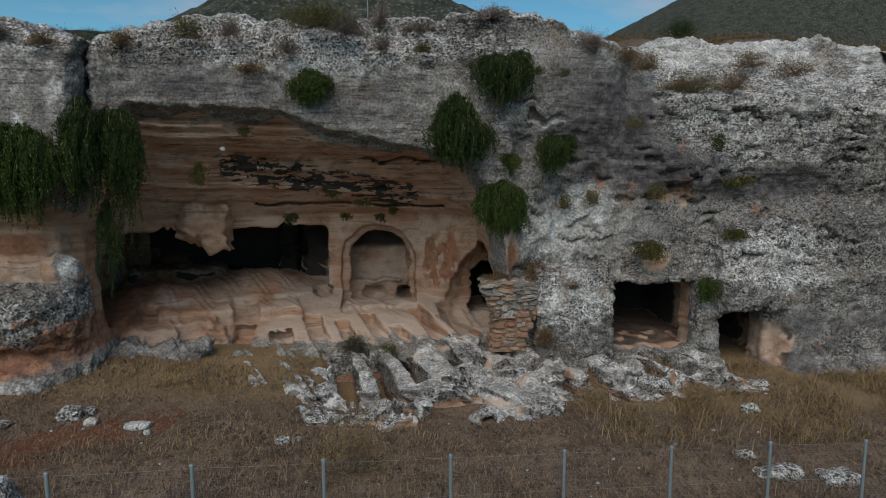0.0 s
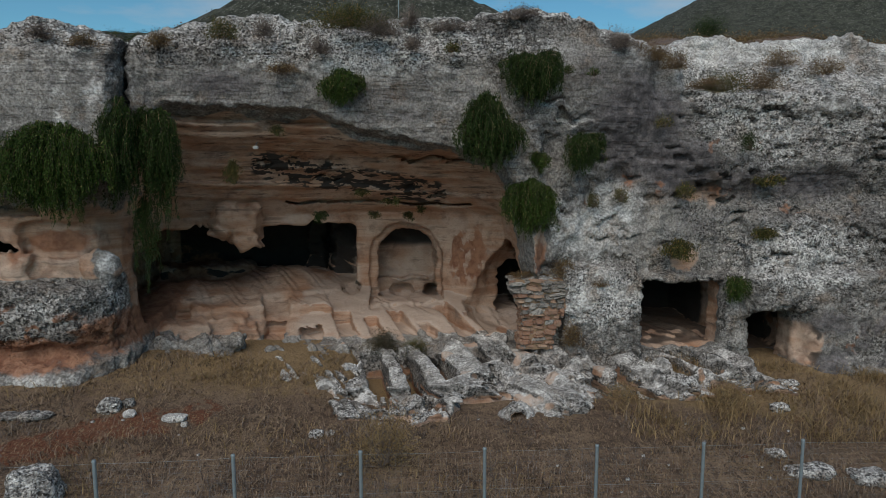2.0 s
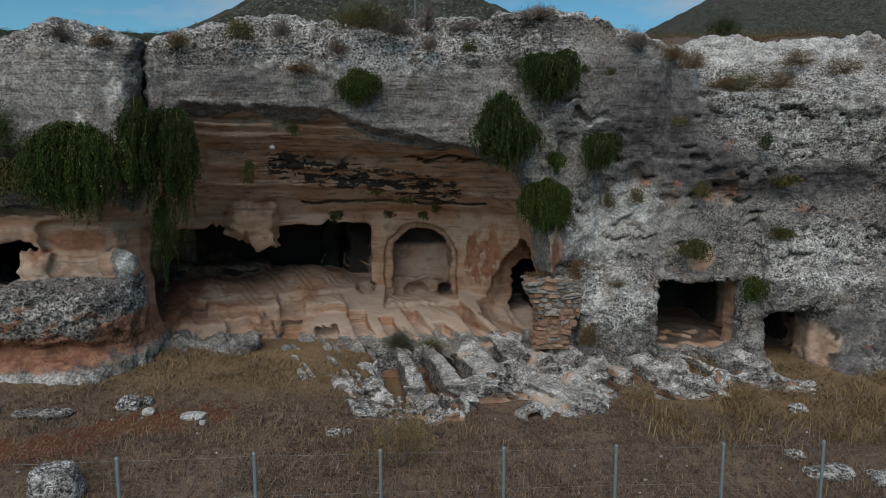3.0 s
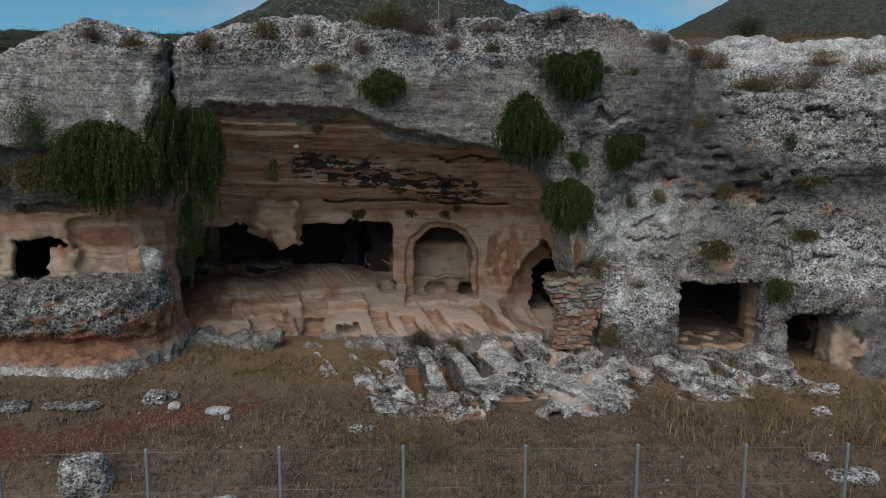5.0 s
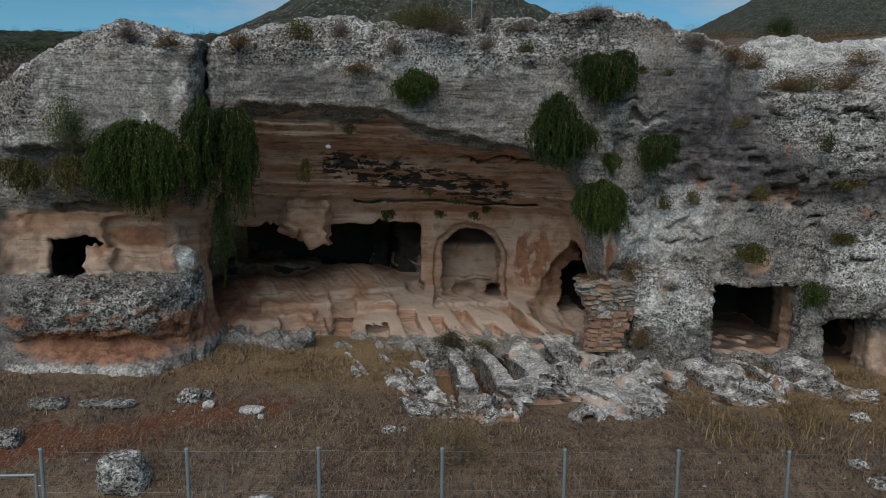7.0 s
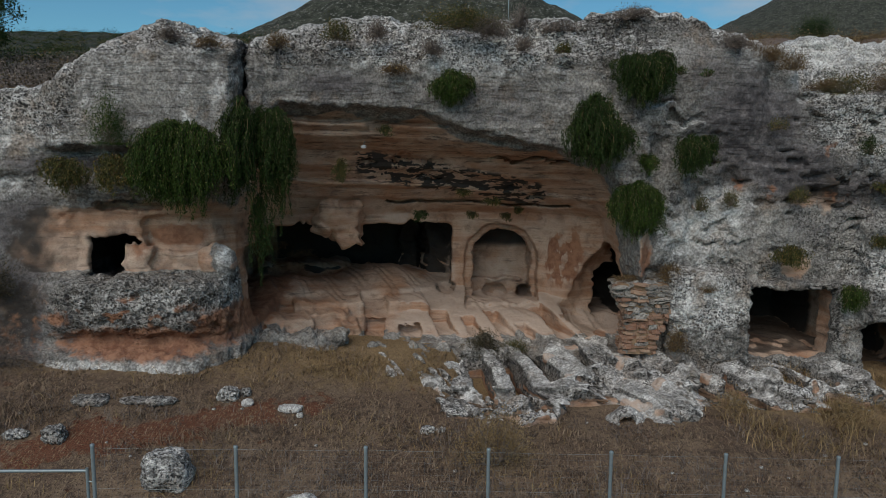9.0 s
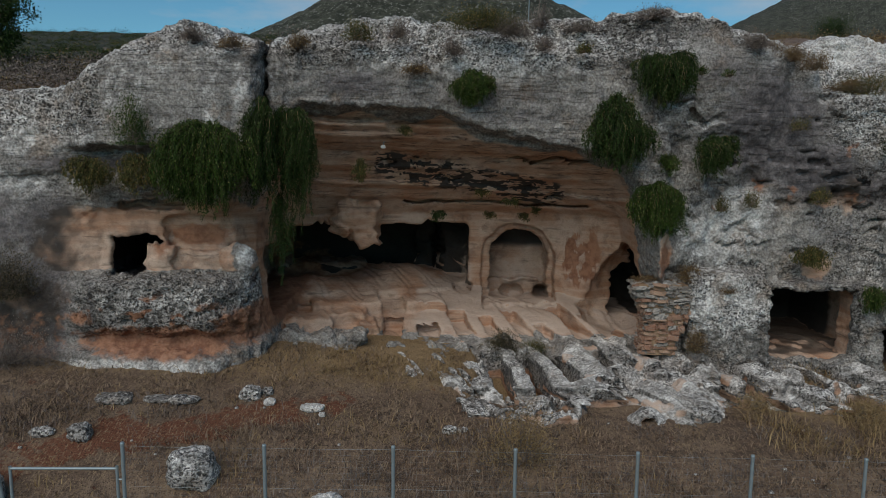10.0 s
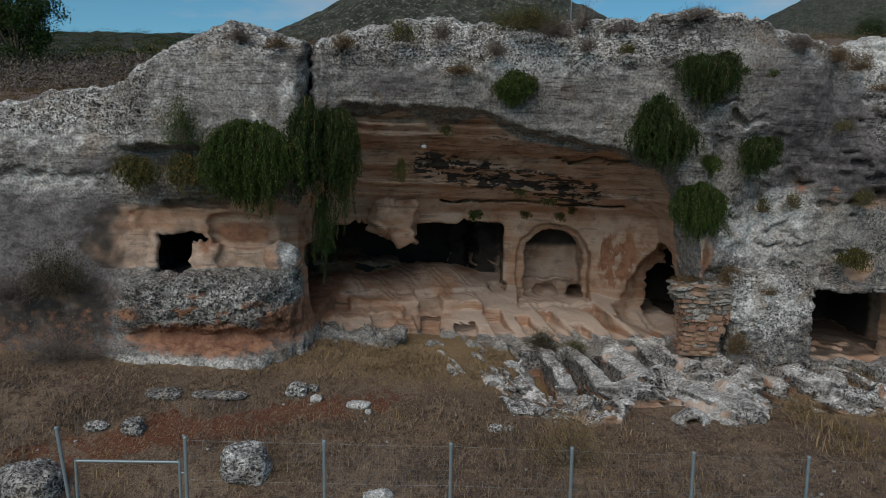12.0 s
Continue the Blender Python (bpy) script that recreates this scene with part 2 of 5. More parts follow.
    crack = k.math("MULTIPLY", k.step(k.math("ABSOLUTE", k.math("SUBTRACT", crack, 0.55)), 0.0, 0.018, 0.85, 0.0), k.math("MULTIPLY", k.step(density, 0.1, 0.5), k.step(pitted, 0.08, 0.35)))
    col = k.mix(crack, col, (0.05, 0.045, 0.042))
    # dark colour of the grey rock, for stains and painted shade alike
    stain_shade = k.mix(k.step(mid, 0.35, 0.7), (0.046, 0.042, 0.044), (0.135, 0.123, 0.123))
    col = k.mix(k.step(k.math("ADD", dark, k.math("MULTIPLY", k.math("SUBTRACT", mid, 0.5), 0.7)), 0.2, 0.7, 0, 0.92), col, k.mix(k.step(grit, 0.36, 0.64), stain_shade, k.mix(1.0, stain_shade, (1.5, 1.5, 1.5), "MULTIPLY")))
    cut = k.mix(k.step(strata, 0.38, 0.62), (0.42, 0.235, 0.145), (0.54, 0.37, 0.265))
    cut = k.mix(k.step(big, 0.42, 0.66, 0, 0.7), cut, (0.57, 0.45, 0.36))
    cut = k.mix(k.step(mid, 0.55, 0.75, 0, 0.6), cut, (0.20, 0.12, 0.08))
    cut = k.mix(k.step(fine, 0.58, 0.72, 0, 0.35), cut, (0.13, 0.085, 0.06))
    grime, grain = k.noise(c, 1.7, 5, 0.65), k.noise(c, 30, 3, 0.7, stretch=(1, 1, 2.5))
    cut = k.mix(k.step(grime, 0.5, 0.66, 0, 0.5), cut, (0.19, 0.125, 0.095))
    cut = k.mix(k.step(grain, 0.52, 0.64, 0, 0.45), cut, (0.15, 0.10, 0.075))
    cut = k.mix(k.step(strata, 0.60, 0.66, 0, 0.5), cut, (0.12, 0.08, 0.06))
    height = k.node("ShaderNodeSeparateXYZ")
    k.put(height.inputs[0], c)
    beds = k.noise(c, 1.0, 5, 0.62, stretch=(0.45, 0.45, 7.5))
    gap = k.math("MULTIPLY", k.step(k.math("ABSOLUTE", k.math("SUBTRACT", beds, 0.54)), 0.0, 0.016, 1.0, 0.0), k.math("MULTIPLY", k.step(height.outputs["Z"], 4.4, 4.9), k.step(grime, 0.36, 0.55)))
    cut = k.mix(k.math("MULTIPLY", gap, 0.7), cut, (0.05, 0.035, 0.028))
    # near-black that paints the shade of caves and hollows into the cut stone
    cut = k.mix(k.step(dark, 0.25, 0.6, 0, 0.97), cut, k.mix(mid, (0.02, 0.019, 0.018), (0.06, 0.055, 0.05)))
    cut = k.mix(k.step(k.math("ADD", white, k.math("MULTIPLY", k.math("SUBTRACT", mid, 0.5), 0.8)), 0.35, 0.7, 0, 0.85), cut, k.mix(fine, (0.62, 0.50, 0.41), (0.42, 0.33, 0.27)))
    edge = k.math("ADD", warm, k.math("MULTIPLY", k.math("SUBTRACT", mid, 0.5), 0.7))
    col = k.mix(k.step(edge, 0.4, 0.6), col, cut)
    soil = k.mix(k.step(mid, 0.35, 0.65), (0.20, 0.085, 0.048), (0.36, 0.18, 0.105))
    col = k.mix(k.step(k.math("ADD", red, k.math("MULTIPLY", k.math("SUBTRACT", mid, 0.5), 0.9)), 0.35, 0.65, 0, 0.9), col, soil)
    raw = k.step(warm, 0.4, 0.7, 1.0, 0.12)
    k.bump(k.math("MULTIPLY", k.step(pits, 0.0, 0.5), k.math("MULTIPLY", raw, pitted)), 0.8, 0.06)
    k.bump(mid, 0.5, 0.10)
    k.bump(strata, 0.3, 0.02)
    k.bump(grain, 0.5, 0.02)
    k.bump(gap, 0.8, -0.05)
    k.bump(k.math("MULTIPLY", holes, raw), 1.0, -0.06)
    k.bump(k.math("MULTIPLY", spot, raw), 0.7, -0.03)
    k.bump(k.math("MULTIPLY", fine, k.step(warm, 0.4, 0.7, 1.0, 0.5)), 0.8, 0.03)
    return k.done(col, 0.95)


def earth_material():
    """Dry red-brown soil with straw litter; zone: bare red earth, pale straw."""
    k = Mat("dry_earth")
    c = k.coords()
    bare, straw, _, _ = k.attribute("zone")
    big, mid, fine = k.noise(c, 0.5, 4), k.noise(c, 4, 5, 0.65), k.noise(c, 22, 4, 0.75)
    lay_a, lay_b = k.noise(c, 9, 4, 0.7, stretch=(3.0, 0.7, 1.0)), k.noise(c, 9, 4, 0.7, stretch=(0.8, 2.6, 1.0))
    col = k.mix(k.step(big, 0.35, 0.65), (0.155, 0.105, 0.074), (0.25, 0.178, 0.122))
    col = k.mix(k.step(mid, 0.42, 0.66, 0, 0.85), col, (0.075, 0.053, 0.042))
    col = k.mix(k.step(k.math("ADD", straw, k.math("SUBTRACT", mid, 0.5)), 0.3, 0.7, 0, 0.75), col, (0.34, 0.235, 0.12))
    col = k.mix(k.step(k.math("ADD", bare, k.math("MULTIPLY", k.math("SUBTRACT", mid, 0.5), 1.4)), 0.38, 0.58, 0, 0.85), col, (0.17, 0.062, 0.034))
    col = k.mix(k.step(lay_a, 0.54, 0.62, 0, 0.75), col, (0.36, 0.26, 0.16))
    col = k.mix(k.step(lay_b, 0.55, 0.63, 0, 0.7), col, (0.26, 0.185, 0.12))
    col = k.mix(k.step(fine, 0.54, 0.63, 0, 0.85), col, (0.035, 0.026, 0.02))
    k.bump(mid, 0.8, 0.10)
    k.bump(fine, 1.0, 0.05)
    return k.done(col, 1.0)


def leaf_material(name, a, b, dry=None, amount=0.0):
    k = Mat(name)
    isl = k.node("ShaderNodeNewGeometry").outputs["Random Per Island"]
    big = k.noise(k.coords(), 2.5, 2)
    hang = k.noise(k.coords(), 7, 2, 0.5, stretch=(1, 1, 0.12))
    col = k.mix(isl, a, b)
    col = k.mix(k.step(hang, 0.42, 0.6, 0, 0.65), col, tuple(0.5 * v for v in a))
    col = k.mix(k.step(big, 0.35, 0.7, 0, 0.4), col, tuple(0.55 * v for v in a))
    if dry:
        col = k.mix(k.step(isl, 1 - amount, 1 - amount * 0.8), col, dry)
    k.bsdf.inputs["Specular IOR Level"].default_value = 0.08
    return k.done(col, 0.6)


def scrub_material():
    """A far hillside of dark maquis with pale rock and dry grass between."""
    k = Mat("maquis_hillside")
    c = k.coords()
    dry, grey, _, _ = k.attribute("zone")
    big, mid = k.noise(c, 0.02, 5, 0.6), k.noise(c, 0.16, 5, 0.6)
    bush, small = k.noise(c, 0.35, 4, 0.7), k.noise(c, 1.1, 3, 0.7)
    col = k.mix(k.step(mid, 0.4, 0.65), (0.032, 0.035, 0.027), (0.070, 0.073, 0.056))
    col = k.mix(k.step(bush, 0.48, 0.62, 0, 0.8), col, (0.085, 0.086, 0.068))
    col = k.mix(k.step(small, 0.52, 0.62, 0, 0.7), col, (0.022, 0.028, 0.018))
    stones = k.noise(c, 0.7, 4, 0.8)
    col = k.mix(k.math("MULTIPLY", k.step(stones, 0.56, 0.64), k.step(grey, 0.1, 0.3, 0, 0.75)), col, (0.27, 0.265, 0.25))
    col = k.mix(k.step(k.math("ADD", grey, k.math("SUBTRACT", mid, 0.5)), 0.55, 0.75, 0, 0.8), col, (0.24, 0.24, 0.225))
    col = k.mix(k.step(k.math("ADD", dry, k.math("SUBTRACT", mid, 0.5)), 0.35, 0.7, 0, 0.9), col, (0.19, 0.14, 0.115))
    k.bump(small, 0.8, 1.0)
    return k.done(col, 1.0)


ROCK = rock_material()
EARTH = earth_material()
SCRUB = scrub_material()

# ---- the cliff ----
RIM_X = (-45, -16, -14.4, -13, -11.6, -10.6, -9.9, -9.1, -8.4, -7.65, -6.95, -6.88, -6.78, -5.8, -5.3, -4.5, -3.6, -2.1, -0.5, 0.25, 1.0, 2.6, 2.85, 4.0, 4.95, 5.9, 6.5, 7.2, 7.8, 8.4, 9.0, 9.9, 10.65, 12, 13.9, 15.8, 17.2, 45)
RIM_Z = (6.4, 7.2, 7.45, 7.7, 8.0, 8.7, 9.3, 9.55, 9.47, 9.17, 9.05, 8.75, 9.1, 9.47, 9.75, 9.8, 9.88, 9.8, 9.55, 9.77, 9.9, 9.8, 10.02, 10.22, 10.18, 9.97, 9.75, 9.63, 9.4, 9.1, 9.4, 9.65, 9.82, 9.68, 9.7, 9.95, 9.65, 8.8)
LIP_X = (-6.7, -5.9, -3.2, -2.0, -0.7, 0.6, 1.9, 3.2, 3.75, 4.05, 4.25, 4.35)
LIP_Z = (6.9, 7.5, 7.4, 7.35, 6.8, 6.6, 6.35, 5.9, 5.2, 4.3, 3.4, 2.6)
BACK_X = (-9, -6.6, -4.3, -2.5, -0.9, 0.7, 2.1, 2.8, 3.4, 4.4, 4.8)
BACK_Y = (23.4, 24.0, 24.7, 25.2, 26.0, 25.85, 25.55, 25.0, 24.5, 24.0, 23.6)


def rim(x):
    return np.interp(x, RIM_X, RIM_Z)


def front(x, z):
    """Depth of the cliff's face at x and height z, the recess and the ledges included."""
    upper = np.interp(x, (-7.2, -6.5, -5, 4, 8, 9, 16, 45), (19.9, 19.9, 20.25, 20.25, 20.75, 20.6, 20.4, 20.5))
    centre = upper + 0.5 * sstep(8.6, 9.8, z)
    # the great recess: a ceiling that slopes back to the rear wall, then a floor that steps down
    lip = np.interp(x, LIP_X, LIP_Z)
    back = np.interp(x, BACK_X, BACK_Y)
    w = np.clip((lip - z) / np.maximum(lip - 4.0, 0.3), 0, 1)
    bed = z + 0.05 * np.sin(0.9 * x) + 0.025 * np.sin(2.3 * x + 1) + 0.06 * x
    step_in = bed / 0.15 - np.floor(bed / 0.15)
    ledges = np.interp(np.floor(bed / 0.15) + sstep(0.0, 0.12, step_in), np.arange(-10, 90), np.random.RandomState(4).uniform(-0.16, 0.13, 100) + np.repeat(np.random.RandomState(9).uniform(-0.16, 0.16, 25), 4))
    ceil = upper + ledges * sstep(4.35, 4.7, z) * sstep(0, 0.3, lip - z) + (back - upper) * (0.09 * sstep(0, 0.12, lip - z) + 0.91 * w)
    floor_y = np.interp(z, (-1.2, 0.1, 0.25, 0.4, 0.6, 0.8, 0.95, 1.1, 1.25, 1.33, 1.4), (20.9, 21.0, 21.3, 21.9, 22.7, 23.7, 24.6, 25.2, 26.0, 27, 40))
    rec = np.minimum(ceil, floor_y)
    centre = np.where((z < lip) & (x < 4.45), rec, centre)
    # right-hand face
    right = 20.95 + 0.0 * z
    zt = z + 0.22 * np.sin(1.3 * x) + 0.13 * np.sin(3.1 * x + 1) + 0.07 * np.sin(7.7 * x)
    right = right - 0.5 * sstep(5.25, 5.5, x) * sstep(2.85, 2.7, z) * sstep(7.75, 7.5, x)
    right = right - 0.45 * sstep(7.4, 7.6, x) * sstep(2.6, 2.35, z)
    right = right - 0.6 * sstep(10.9, 11.05, x) * np.maximum(sstep(1.3, 1.45, z), sstep(12.7, 13.2, x)) * sstep(4.6, 4.0, z)
    right = right - 0.12 * sstep(8.9, 9.6, x) * sstep(5.1, 5.5, zt) * sstep(7.9, 7.3, z)
    right = right - 0.25 * sstep(4.6, 5.4, x) * sstep(6.0, 5.6, x) * sstep(3.4, 3.8, z)
    right = right + sstep(8.7, 9.4, x) * (0.7 * sstep(7.6, 8.1, zt) + 0.7 * sstep(8.4, 8.9, zt) + 0.5 * np.clip(zt - 7.75, 0, 2))
    right = right + 0.6 * np.exp(-((x - 8.35) / 0.5) ** 2) * sstep(7.3, 8.6, z)
    right = right - 0.5 * sstep(0.0, -0.6, z)
    topr = sstep(6.2, 7.2, z) * sstep(8.4, 7.2, x)
    right = right + (upper + 0.5 * sstep(8.6, 9.8, z) - right) * topr
    k = sstep(4.4, 4.75, x)
    out = centre + (right - centre) * k
    # left-hand block: smooth boulder face, undercut, niche wall, ledge, red undercut, plinth
    left = np.interp(z, (-1.2, 0.45, 0.75, 0.88, 1.1, 1.3, 1.6, 2.55, 2.72, 2.8, 4.4, 4.6, 5.0, 5.7, 6.1, 6.25, 7.8, 8.6, 9.5), (17.85, 17.92, 18.05, 18.6, 18.75, 18.5, 18.36, 18.3, 18.45, 19.4, 19.5, 19.3, 19.15, 19.25, 19.35, 18.62, 18.68, 18.85, 19.5))
    far_left = np.interp(z, (-1.2, 0.3, 1.0, 2.2, 3.0, 4.6, 5.4, 5.6, 7.4), (18.0, 18.2, 18.5, 18.7, 19.0, 19.2, 19.2, 19.0, 19.3))
    left = left + (0.25 + 1.0 * sstep(6.3, 5.2, z)) * sstep(-8.3, -7.05, x) ** 1.4 * (1 - 0.35 * sstep(2.9, 2.6, z) * sstep(-7.1, -7.4, x))
    kl = sstep(-11.2, -12.4, x)
    left = left + (far_left - left) * kl
    edge = np.interp(z, (-1, 0.9, 1.5, 2.2, 3.0, 4.5, 6, 9), (-6.75, -6.9, -7.05, -7.15, -7.2, -7.25, -6.95, -6.85))
    k = sstep(edge + 0.1, edge - 0.12, x)
    return out + (left - out) * k


FX, FZ = np.arange(-19, 19.01, 0.03), np.arange(-1.6, 12.01, 0.03)
FRONT = front(*np.meshgrid(FX, FZ, indexing="ij")).astype(np.float32)
for axis in (0, 1):
    FRONT = (np.roll(FRONT, 1, axis) + FRONT * 2 + np.roll(FRONT, -1, axis)) / 4
SLOPE = np.sqrt(1 + np.minimum(np.gradient(FRONT, 0.03, axis=0) ** 2 + np.gradient(FRONT, 0.03, axis=1) ** 2, 60)).astype(np.float32)


def sample(table, x, z):
    i, j = np.clip((x + 19) / 0.03, 0, len(FX) - 1.01), np.clip((z + 1.6) / 0.03, 0, len(FZ) - 1.01)
    a, b = i.astype(int), j.astype(int)
    u, v = i - a, j - b
    return (table[a, b] * (1 - u) + table[a + 1, b] * u) * (1 - v) + (table[a, b + 1] * (1 - u) + table[a + 1, b + 1] * u) * v


SHAPES = []


def cut(kind, lo, hi, k=0.06, pad=0.0, **more):
    """Takes a shape out of the rock; pad: how far the shape reaches past lo and hi."""
    SHAPES.append((1, kind, np.array(lo, np.float32), np.array(hi, np.float32), k, more))


def add(kind, lo, hi, k=0.1, **more):
    SHAPES.append((-1, kind, np.array(lo, np.float32), np.array(hi, np.float32), k, more))


def shape_distance(p, kind, lo, hi, more):
    if kind == "box":
        return box(p, lo, hi, more.get("r", 0.08), more.get("turn", 0.0))
    if kind == "ball":
        return ball(p, (lo + hi) / 2, (hi - lo) / 2)
    return arch(p, lo[0], hi[0], lo[2], more["spring"], lo[1], hi[1])


def carve(f, p, shapes):
    a, b, c = p.T
    s1, s2, s3 = np.sin(5.3 * c + 2.1 * b + 1.0), np.sin(4.7 * a + 3.3 * c), np.sin(6.1 * a + 1.7 * b + 2.0)
    s4, s5, s6 = np.sin(13.7 * c + 7.1 * a + 2 * s1), np.sin(12.9 * b + 9.1 * c + 2 * s2), np.sin(14.3 * a + 8.1 * b + 2 * s3)
    worn_by = np.stack((s1 + s2 * s3 + s4, s2 + s1 * s3 + s5, s3 + s1 * s2 + s6), 1)
    for sign, kind, lo, hi, k, more in shapes:
        g = 0.7
        i = np.flatnonzero((p[:, 0] > lo[0] - g) & (p[:, 0] < hi[0] + g))
        if not len(i):
            continue
        w = p[i]
        i = i[(w[:, 1] > lo[1] - g) & (w[:, 1] < hi[1] + g) & (w[:, 2] > lo[2] - g) & (w[:, 2] < hi[2] + g)]
        if len(i):
            d = shape_distance(p[i] + more.get("worn", 0.022) * worn_by[i], kind, lo, hi, more)
            f[i] = smax(f[i], -d, k) if sign > 0 else smin(f[i], d, k)
    return f


# crevice beside the boulder
cut("box", (-6.88, 17.8, 6.2), (-6.74, 21.4, 11), r=0.03, turn=5)
# great cave behind the recess, the rock tooth in its mouth, its rear pier and low side wall
cut("box", (-8.8, 23.0, 1.22), (-0.98, 30.6, 3.62), 0.12, r=0.22, worn=0.012)
cut("box", (-8.9, 21.1, 1.15), (-6.2, 25.5, 3.3), 0.2, r=0.35, worn=0.012)
cut("ball", (-7.6, 23.6, 1.9), (-4.9, 28, 4.0), 0.1, worn=0.06)
cut("ball", (-4.0, 24.4, 1.9), (-1.1, 29, 3.86), 0.1, worn=0.05)
add("box", (-4.92, 23.6, 2.98), (-4.12, 25.0, 4.4), 0.06, r=0.1, worn=0.06)
add("ball", (-5.8, 23.4, 3.15), (-4.3, 24.9, 4.6), 0.1, worn=0.06)
add("box", (-2.1, 28.2, 1.2), (-1.0, 30.8, 3.8), 0.2, r=0.12, turn=8, worn=0.06)
add("box", (-3.0, 29.6, 1.2), (-2.3, 30.8, 3.8), 0.2, r=0.12, turn=-8, worn=0.06)
add("box", (-8.6, 27.6, 1.0), (-5.0, 29.4, 1.8), 0.4, r=0.2, turn=10, worn=0.03)
add("ball", (-5.6, 25.2, 0.6), (-2.0, 29.6, 1.75), 0.4, worn=0.03)
add("ball", (-8.4, 23.4, 0.6), (-5.4, 27.0, 1.62), 0.4, worn=0.03)
# arched niche: a shallow outer order, a deeper inner one, a bench with hollows under it
cut("arch", (-0.52, 22, 0.82), (2.14, 26.2, 3.62), 0.03, spring=2.3, worn=0.02)
cut("arch", (-0.2, 22, 0.80), (1.98, 27.55, 3.4), 0.05, spring=2.3, worn=0.03)
add("box", (-0.4, 26.95, 0.4), (2.2, 27.9, 1.36), 0.06, r=0.07, worn=0.03)
add("box", (0.3, 26.85, 1.32), (1.75, 27.2, 1.43), 0.03, r=0.04, worn=0.03)
cut("ball", (0.25, 26.3, 0.55), (1.15, 27.5, 1.2), 0.04)
cut("ball", (1.5, 26.2, 0.5), (2.25, 28.4, 1.2), 0.04)
cut("ball", (-1.6, 25.2, 0.93), (-0.84, 27, 1.56), 0.04)
# leaning apse beside the red wall and the broken doorway in it
for cx, cz, rx, rz in ((4.95, 2.45, 1.0, 1.0), (4.62, 1.95, 1.15, 1.0), (4.3, 1.4, 1.25, 0.95), (4.1, 0.85, 1.35, 0.9)):
    cut("ball", (cx - rx, 22.6, cz - rz), (cx + rx, 25.35, cz + rz), 0.1, worn=0.03)
cut("arch", (4.08, 23, 0.42), (5.3, 27.5, 2.3), 0.05, spring=1.68, worn=0.05)
cut("ball", (4.72, 23.8, 2.2), (5.6, 26.6, 3.1), 0.06, worn=0.05)
cut("box", (3.8, 25.6, 0.4), (6.0, 28, 2.9), r=0.2)
# chamber with a wide doorway, and the small one beside it
add("box", (5.35, 20.3, -0.8), (7.56, 21.6, 2.72), 0.05, r=0.09)
add("box", (10.32, 20.35, -0.8), (11.12, 21.6, 1.5), 0.06, r=0.08)
add("box", (11.04, 20.15, 1.42), (13.0, 21.6, 3.3), 0.3, r=0.2)
cut("box", (7.62, 19, 0.16), (10.3, 22.3, 2.24), 0.05, r=0.05)
cut("box", (7.0, 21.6, 0.28), (10.75, 25.6, 2.42), 0.05, r=0.15)
add("box", (8.15, 24.2, 0.2), (8.75, 25.7, 2.5), 0.1, r=0.08)
for cx in (8.0, 8.8, 9.6):
    add("box", (cx - 0.16, 21.6, 0.0), (cx + 0.16, 24.4, 0.34), 0.2, r=0.1, turn=16)
cut("box", (11.15, 19, -0.6), (12.62, 22.0, 1.38), 0.1, r=0.28)
cut("box", (11.0, 21.5, -0.4), (13.1, 24.6, 1.5), 0.1, r=0.3)
# square opening on the left with a broken jamb, and the painted niche beside it
cut("box", (-11.12, 17.6, 2.66), (-10.15, 20.6, 3.76), r=0.05)
cut("box", (-11.8, 19.72, 2.5), (-9.85, 23.6, 3.95), r=0.08)
cut("ball", (-10.4, 17.6, 3.45), (-9.72, 20.4, 3.8), worn=0.04)
cut("box", (-9.65, 17.6, 2.75), (-7.72, 19.85, 4.35), r=0.12, worn=0.03)
add("box", (-10.12, 19.3, 2.4), (-9.4, 20.1, 3.52), 0.12, r=0.12, turn=7, worn=0.05)
add("box", (-9.6, 19.62, 2.7), (-7.7, 20.1, 3.35), 0.05, r=0.04)
add("ball", (-8.05, 19.0, 2.6), (-7.1, 19.8, 3.6), 0.2)
cut("box", (-10.9, 17, 4.5), (-9.0, 19.9, 4.78), r=0.1)
add("box", (-10.35, 18.65, 4.92), (-9.55, 19.6, 5.36), 0.1, r=0.14)
# black weathered seams and hollows under the recess ceiling
for x0, x1, yy, zz, tall in ((-4.6, -3.2, 22.4, 5.75, 0.16), (-3.2, -2.0, 22.5, 5.85, 0.26), (-2.2, -0.9, 22.6, 5.8, 0.28), (-2.9, -0.9, 23.2, 5.3, 0.14), (-0.9, 0.4, 23.2, 5.1, 0.2), (0.2, 1.6, 23.4, 4.95, 0.17), (0.5, 2.6, 23.8, 4.65, 0.1), (-0.6, 3.2, 22.2, 6.0, 0.08), (-5.2, -3.4, 21.7, 6.1, 0.1)):
    cut("ball", (x0, yy - 1.2, zz - tall), (x1, yy + 0.75, zz + tall), 0.06, worn=0.06)
cut("ball", (-3.6, 20.0, 6.65), (-2.8, 21.6, 7.2), 0.1)
cut("box", (-3.2, 22.9, 4.42), (0.6, 25.4, 4.52), 0.1, r=0.04, turn=9)
cut("box", (0.2, 22.9, 4.30), (3.0, 25.6, 4.40), 0.1, r=0.04, turn=-12)
